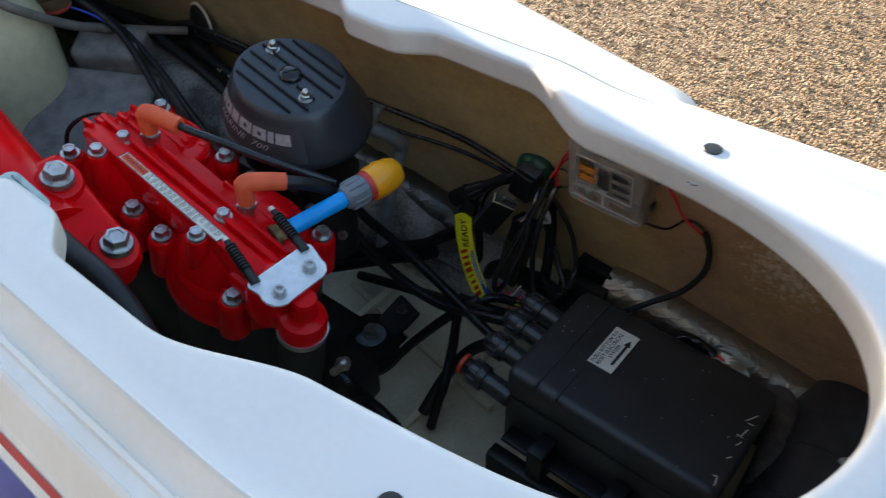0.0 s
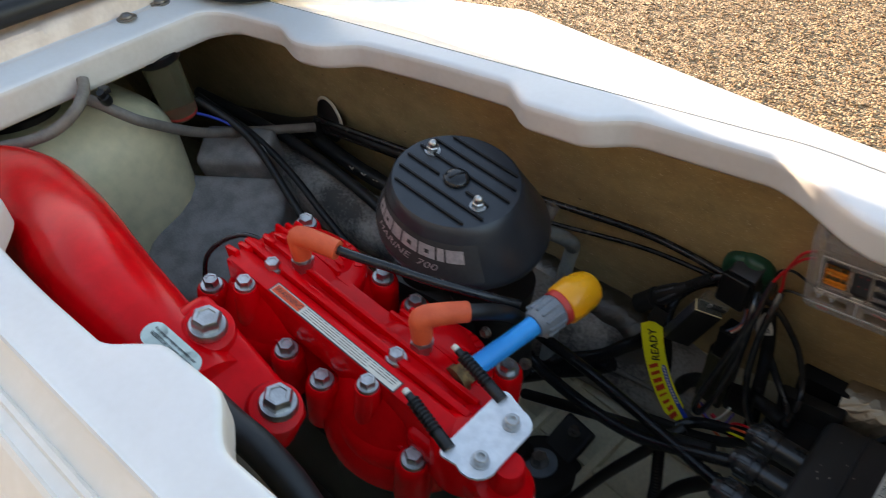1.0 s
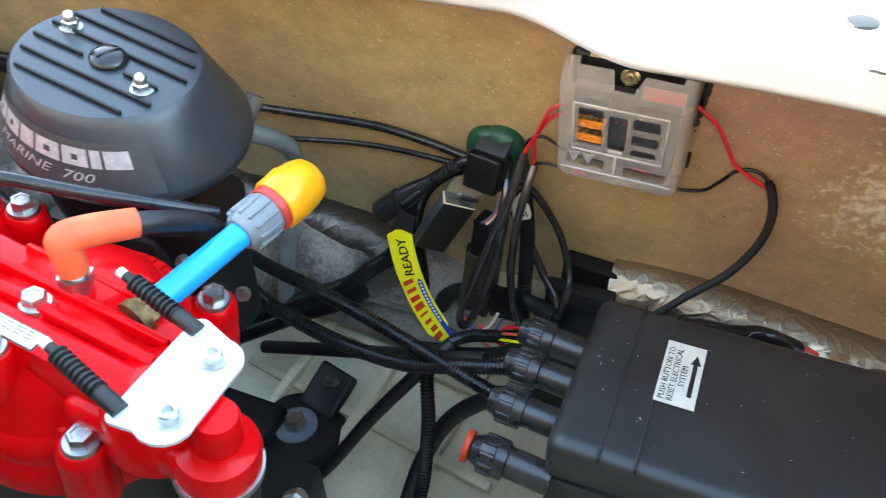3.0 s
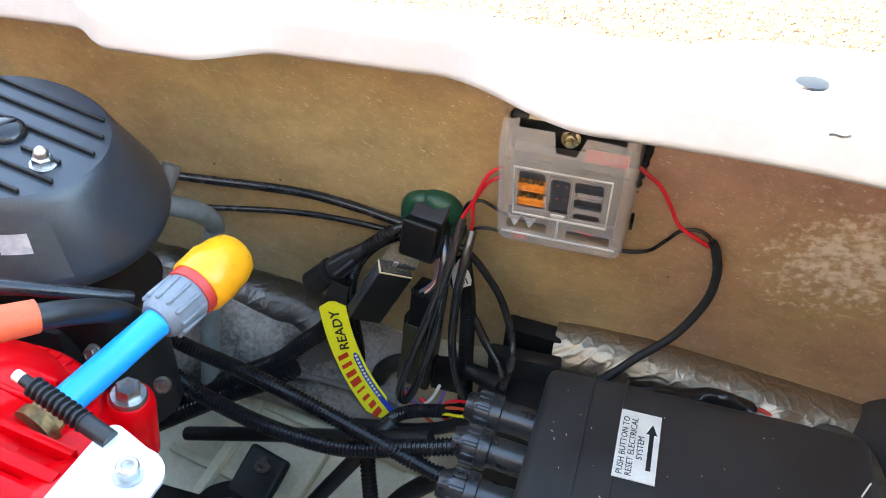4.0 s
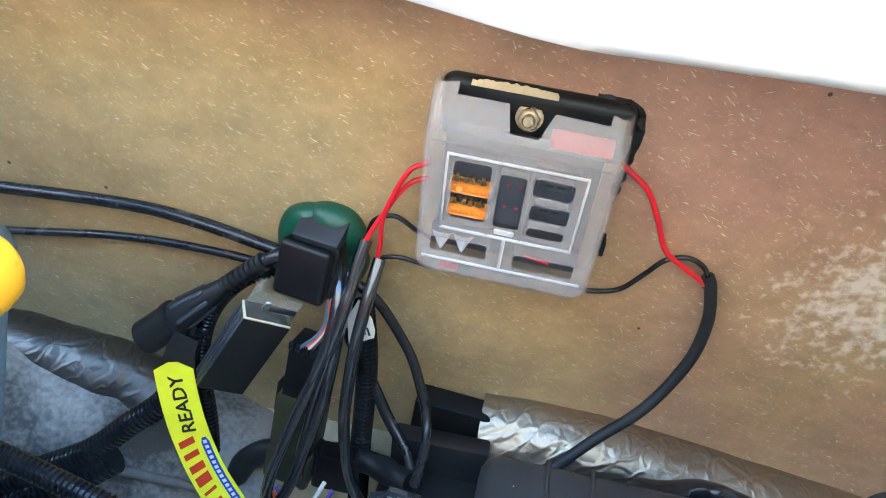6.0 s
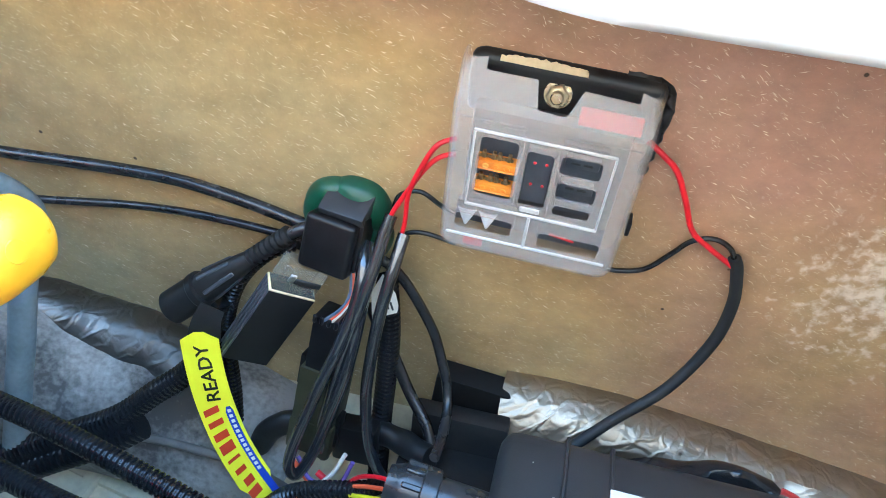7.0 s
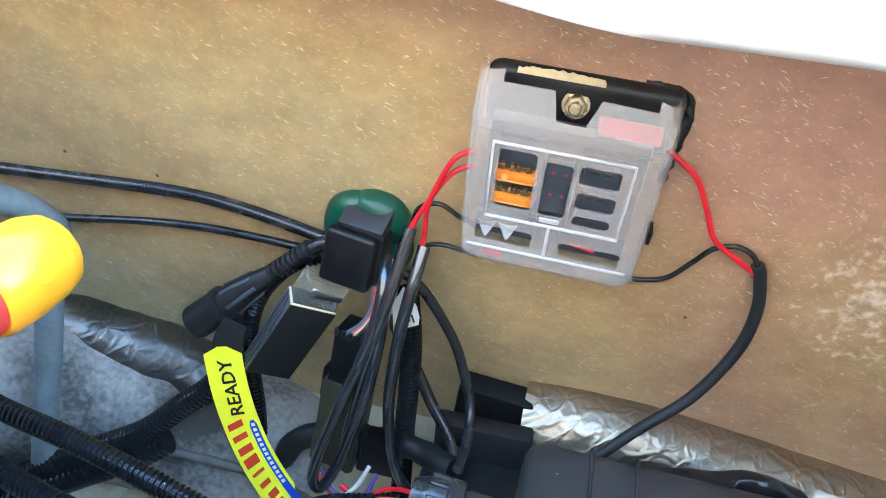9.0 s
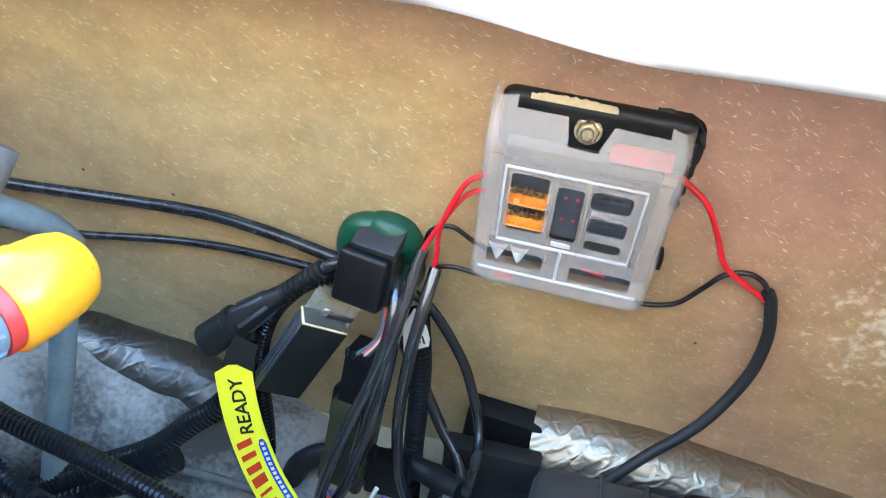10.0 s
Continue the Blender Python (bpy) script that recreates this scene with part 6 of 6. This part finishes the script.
part("rubber_block", lathe([(0.054, -0.02), (0.053, 0.012), (0.046, 0.022), (0.032, 0.024), (0.001, 0.024)], 36), RUBBER, mt)
part("foot_plate", put(join(rbox(-0.050, 0.045, -0.050, 0.045, -0.006, 0.014, 0.010, 3), put(rbox(-0.024, 0.024, 0.0, 0.078, -0.006, 0.006, 0.005, 3), pose(0.0, 0.006, 0.004, 31, 0, -15))), pose(0, 0, 0)), BLACKM, mt)
part("washer", lathe([(0.0225, 0.024), (0.0225, 0.0265), (0.006, 0.0265)], 28), GREYPL, mt)
part("bolt", put(hexbolt(0.0105, 0.014, 1.1), pose(0, 0, 0.0262, 0, 0, 14)), STEEL, mt)
solo("bolt", put(hexbolt(0.006, 0.008, 1.5), pose(-0.4709, 0.645, 0.3935)), DULL, "small steel bolt in the engine bay floor", "bolt")
solo("drain_fitting", put(join(lathe([(0.006, 0.0), (0.006, 0.012), (0.0045, 0.013), (0.0045, 0.028), (0.001, 0.028)], 16), lathe([(0.0085, 0.004), (0.0085, 0.009), (0.003, 0.009)], 6)), pose(-0.330, 0.412, 0.600, 60, 35, 0)), STEEL, "small bright metal drain fitting below the engine", "fitting")
# ribs moulded in the floor
for x in (-0.52, -0.425, -0.33):
    solo("floor_rib", put(rbox(-0.006, 0.006, -0.16, 0.16, -0.006, 0.0045, 0.003), pose(x, 0.66, 0.386, 17, 0, -12)), CRUD, "moulded rib in the beige engine bay floor", "rib", "floor ribs")
for y, z in ((0.625, 0.373), (0.70, 0.400)):
    solo("floor_rib", put(rbox(-0.16, 0.16, -0.005, 0.005, -0.006, 0.0040, 0.003), pose(-0.43, y, z, 12, 0, -10)), CRUD, "moulded rib in the beige engine bay floor", "rib", "floor ribs")
cable("hose", [(-0.505, 0.700, 0.64), (-0.512, 0.690, 0.60), (-0.517, 0.682, 0.555), (-0.522, 0.676, 0.52), (-0.53, 0.67, 0.47)], 0.0086, PALEH, "grey rubber hose dropping behind the air filter box", "hose", 16)
cable("hose", [(-0.535, 0.645, 0.700), (-0.512, 0.655, 0.690), (-0.500, 0.672, 0.675), (-0.500, 0.690, 0.655), (-0.505, 0.70, 0.64)], 0.0086, PALEH, "grey rubber hose bending round the air filter box", "hose", 16)
bh = thing("breather_hose", pose(-0.51, 0.635, 0.66), "grey-beige breather hose with a steel clamp under the air filter box", "hose")
bo = Matrix.Translation((-0.51, 0.635, 0.66)).inverted()
part("hose", put(tube([(-0.496, 0.655, 0.728), (-0.500, 0.646, 0.714), (-0.510, 0.633, 0.692), (-0.522, 0.619, 0.666), (-0.534, 0.606, 0.640)], 0.0074, 16), bo), GREYH, bh)
part("clamp", put(lathe([(0.0084, 0.0), (0.0084, 0.007), (0.004, 0.007)], 22), bo @ between((-0.5185, 0.6230, 0.6735), (-0.5220, 0.6190, 0.6660))), STEEL, bh)
part("clamp_screw", put(rbox(-0.003, 0.003, -0.002, 0.002, 0.0, 0.010, 0.001), bo @ pose(-0.513, 0.619, 0.676, 30, 40, 0)), STEEL, bh)
cable("fuel_line", [(-0.53, 0.690, 0.462), (-0.482, 0.699, 0.470), (-0.447, 0.700, 0.474), (-0.412, 0.700, 0.474), (-0.375, 0.700, 0.470), (-0.34, 0.70, 0.455)], 0.0032, GREYH, "thin brownish fuel line above the floor", "hose")

# ---------------------------------------------------------------- bow end
cable("vent_hose", [(-0.992, 0.428, 0.858), (-0.9824, 0.420, 0.848), (-0.972, 0.400, 0.836), (-0.978, 0.370, 0.822), (-0.990, 0.335, 0.820), (-1.02, 0.295, 0.822), (-1.08, 0.26, 0.81)], 0.0068, GREYH, "grey-brown vent hose over the fuel tank", "hose", 16)
cable("vent_hose", [(-1.010, 0.418, 0.838), (-0.990, 0.432, 0.826), (-0.976, 0.450, 0.806), (-0.974, 0.475, 0.783), (-0.990, 0.545, 0.731), (-0.992, 0.63, 0.692), (-0.9575, 0.700, 0.673)], 0.0068, GREYH, "grey-brown vent hose leading to the hull side", "hose", 16)
cup = thing("water_separator", pose(-1.034, 0.548, 0.742, 6, 4, 0), "cloudy clear water separator cup under the bow deck", "filter")
part("bowl", lathe([(0.016, 0.0), (0.0210, 0.004), (0.0228, 0.016), (0.0250, 0.092), (0.001, 0.092)], 32), CUP, cup)
part("cap", lathe([(0.0295, 0.090), (0.0295, 0.100), (0.022, 0.104), (0.001, 0.104)], 32), BLACKP, cup)
part("sediment", lathe([(0.0165, 0.0025), (0.0215, 0.006), (0.022, 0.010), (0.001, 0.010)], 28), REDPL, cup)
cable("wire", [(-1.022, 0.556, 0.748), (-1.005, 0.572, 0.738), (-0.988, 0.588, 0.722), (-0.965, 0.598, 0.702)], 0.0020, INKB, "blue wire beside the water separator", "wire")
cable("hose", [(-1.035, 0.575, 0.755), (-0.985, 0.592, 0.722), (-0.94, 0.592, 0.695), (-0.87, 0.575, 0.655), (-0.80, 0.555, 0.625), (-0.74, 0.54, 0.59)], 0.0056, RUBBER, "black fuel hose running aft from the tank", "hose")
cable("hose", [(-1.08, 0.60, 0.74), (-0.98, 0.61, 0.70), (-0.90, 0.605, 0.665), (-0.82, 0.590, 0.63), (-0.74, 0.575, 0.60)], 0.0050, RUBBER, "black fuel hose running aft from the tank", "hose")
cable("hose", [(-1.16, 0.64, 0.71), (-1.05, 0.655, 0.685), (-0.95, 0.66, 0.665), (-0.85, 0.655, 0.645), (-0.75, 0.64, 0.625), (-0.66, 0.62, 0.60)], 0.0080, RUBBER, "black cable bundle along the hull side", "hose")
cable("hose", [(-0.94, 0.712, 0.675), (-0.84, 0.716, 0.668), (-0.75, 0.718, 0.665), (-0.66, 0.724, 0.655)], 0.0062, RUBBER, "black cable leaving the hull grommet", "hose")
# this hose is made fat to stand in for shade on the bow's wall
cable("hose", [(-1.45, 0.700, 0.60), (-1.30, 0.705, 0.618), (-1.15, 0.708, 0.634), (-1.03, 0.706, 0.650), (-0.96, 0.712, 0.668)], 0.017, RUBBER, "fat black hose to the grommet, added also to darken the hull side", "hose")
gm = thing("grommet", pose(-0.945, 0.722, 0.678, 0, 0, -4), "black oval rubber grommet on the hull side", "grommet")
part("disc", lathe([(0.020, 0.0), (0.034, 0.001), (0.034, 0.004), (0.024, 0.010), (0.001, 0.011)], 32, pose(0, 0, 0, 90, 0, 0), 0.8, 1.0), RUBBER, gm)
part("sealant", sweep([Vector((0.8 * 0.036 * math.cos(radians(a)), -0.002, 0.036 * math.sin(radians(a)))) for a in range(0, 130, 8)], 0.0022, 8), LABELW, gm, "bead of white sealant")
for x, y in ((-1.046, 0.527), (-1.054, 0.580)):
    solo("deck_screw", put(join(lathe([(0.0085, 0.0), (0.0080, 0.003), (0.005, 0.0055), (0.001, 0.0065)], 22), lathe([(0.0125, -0.002), (0.0125, 0.0008), (0.004, 0.0008)], 22)), pose(x, y, 0.8868)), DULL, "domed steel screw in the bow deck", "screw", "bow deck screws")
solo("hatch_seal", tube([(-1.095, 0.10, 0.928), (-1.090, 0.30, 0.928), (-1.085, 0.48, 0.928), (-1.083, 0.58, 0.927), (-1.10, 0.66, 0.926), (-1.16, 0.70, 0.926)], 0.0145, 18), RUBBER, "thick black rubber seal round the bow hatch", "seal")
cowl = thing("bow_hatch", pose(-1.35, 0.42, 0.90), "dark open bow hatch with a black inner liner", "hatch")
part("liner", rbox(-0.30, 0.245, -0.33, 0.27, -0.06, 0.030, 0.012), BLACKP, cowl)
nt = grid([[(0.258 - 0.44 * a / 30, -0.32 + 0.58 * b / 40, 0.030 + 0.33 * (a / 30) ** 0.8 + 0.02 * noise.noise(Vector((a * 0.5, b * 0.4, 0)))) for b in range(41)] for a in range(31)])
part("netting", nt, surface("brown_netting", (0.075, 0.055, 0.035), (0.02, 0.016, 0.012), 0.9, scale=60, fine=300, bump=0.8, contrast=(0.45, 0.55)), cowl)
for k in range(14):
    y = -0.30 + 0.04 * k
    part("cord", tube([(0.22, y, 0.075), (0.12, y + 0.04 * math.sin(k * 2.1), 0.155), (0.03, y + 0.05 * math.sin(k * 1.3), 0.215), (-0.10, y + 0.03, 0.305)], 0.0035, 6, 5), GREYH, cowl)
solo("wire_plug", join(lathe([(0.006, 0.0), (0.007, 0.003), (0.007, 0.012), (0.005, 0.013), (0.005, 0.020)], 14, pose(-0.978, 0.440, 0.826, 20, 20, 0)), rbox(-0.984, -0.970, 0.436, 0.446, 0.838, 0.846, 0.002)), BLACKP, "small black wiring plug over the fuel tank", "connector")
sleeve = thing("felt_sleeve", pose(-0.70, 0.68, 0.42), "long pipe wrapped in mottled grey felt along the hull side", "pipe")
so = Matrix.Translation((-0.70, 0.68, 0.42)).inverted()
FELTPALE = surface("mottled_felt", (0.38, 0.345, 0.305), (0.085, 0.078, 0.070), 0.9, scale=13, fine=240, bump=0.5, contrast=(0.40, 0.66))
part("felt_wrap", put(crumple(sweep(evenly(smooth([(-1.06, 0.668, 0.615), (-0.95, 0.655, 0.598), (-0.84, 0.655, 0.585), (-0.74, 0.670, 0.558), (-0.64, 0.705, 0.505), (-0.56, 0.738, 0.467), (-0.50, 0.752, 0.450), (-0.42, 0.758, 0.438), (-0.37, 0.760, 0.415)], 10), 0.008), lambda s, i: 0.040 + 0.020 * step(0.45, 0.7, s), 36), 0.004, 18), so), FELTPALE, sleeve)
strap = part("cable_strap", put(crumple(tube([(-1.00, 0.712, 0.655), (-0.93, 0.702, 0.640), (-0.86, 0.698, 0.628), (-0.78, 0.698, 0.616), (-0.70, 0.705, 0.600)], 0.011, 14), 0.0015, 60), so), RUBBER, sleeve, "black cable bundle lashed on top of the felt")
for k in range(4):
    for a in (38, -38):
        part("pale_stitch", put(rbox(-0.0055, 0.0055, -0.0007, 0.0007, -0.0007, 0.0007, 0), so @ pose(-0.875 + 0.024 * k, 0.6885, 0.634 - 0.0035 * k, -20, a, 0)), LABELW, strap)
solo("steering_boot", lathe([(0.096, 0.0), (0.104, 0.012), (0.102, 0.04), (0.108, 0.09), (0.106, 0.14), (0.112, 0.20), (0.108, 0.30), (0.090, 0.36), (0.001, 0.37)], 44, pose(-1.030, 0.705, 0.880, -4, 6, 0) @ Matrix.Scale(0.92, 4)), RUBBER, "black rubber steering boot beside the bow hatch", "boot")

# deck plugs and the coloured stripes on the near side
for x, y in ((-0.080, 0.623), (-0.072, 0.220)):
    solo("deck_plug", lathe([(0.0078, -0.003), (0.0081, 0.0), (0.0077, 0.0006), (0.004, 0.0009), (0.001, 0.0009)], 28, pose(x, y, 0.8574)), RUBBER, "round dark grey rubber plug in the white deck", "plug", "deck plugs")


def stripe(q0, q1):
    rr = []
    for k in range(60):
        x = -0.95 + 0.80 * k / 59
        y1 = shoulder(x, -1)
        rr.append([(x, MID - (y1 + q), rim_z(x) - 0.034 - (q - 0.068) / 0.036 * 0.044 + 0.0012) for q in (q0, (q0 + q1) / 2, q1)])
    return grid(rr)


solo("stripe", stripe(0.0725, 0.0764), DECALR, "glossy red stripe decal along the deck's side", "decal")
solo("stripe", stripe(0.0815, 0.1020), DECALB, "glossy blue stripe decal along the deck's side", "decal")
solo("deck_scratch", plank(smooth([(-0.0765, 0.5682, 0.8580), (-0.0740, 0.5686, 0.8580), (-0.0712, 0.5672, 0.8580), (-0.0680, 0.5690, 0.8580)], 3), (0, 1, 0), 0.0012, 0.0012), DULL, "small dark scuff in the white deck lip", "scuff")

# ---------------------------------------------------------------- loose gravel
rg = np.random.default_rng(5)
ico = bmesh.new()
bmesh.ops.create_icosphere(ico, subdivisions=1, radius=1.0)
bv = np.array([v.co[:] for v in ico.verts])
bf = np.array([[v.index for v in f.verts] for f in ico.faces])
ico.free()
px, py = rg.uniform(-2.4, 1.3, 34000) + rg.normal(0, 0.35, 34000), rg.uniform(0.9, 4.2, 34000) + rg.normal(0, 0.5, 34000)
keep = py > 1.05 - 0.29 * px.clip(-1.2, -0.1)  # none under the craft
px, py = px[keep], py[keep]
N = len(px)
rad = rg.uniform(0.0020, 0.0056, N)
V = (bv[None] * (1 + rg.uniform(-0.22, 0.22, (N, len(bv), 1)))) * rad[:, None, None] * np.stack([rg.uniform(0.8, 1.3, N), rg.uniform(0.8, 1.3, N), rg.uniform(0.55, 0.9, N)], 1)[:, None]
V += np.stack([px, py, rad * 0.3], 1)[:, None]
Fc = bf[None] + (np.arange(N) * len(bv))[:, None, None]
gm2 = bpy.data.meshes.new("loose_gravel")
gm2.from_pydata(V.reshape(-1, 3).tolist(), [], Fc.reshape(-1, 3).tolist())
gm2.materials.append(STONES)
tagged(new("loose_gravel", gm2), "loose tan and brown gravel stones on the driveway", "gravel", kind="stuff")
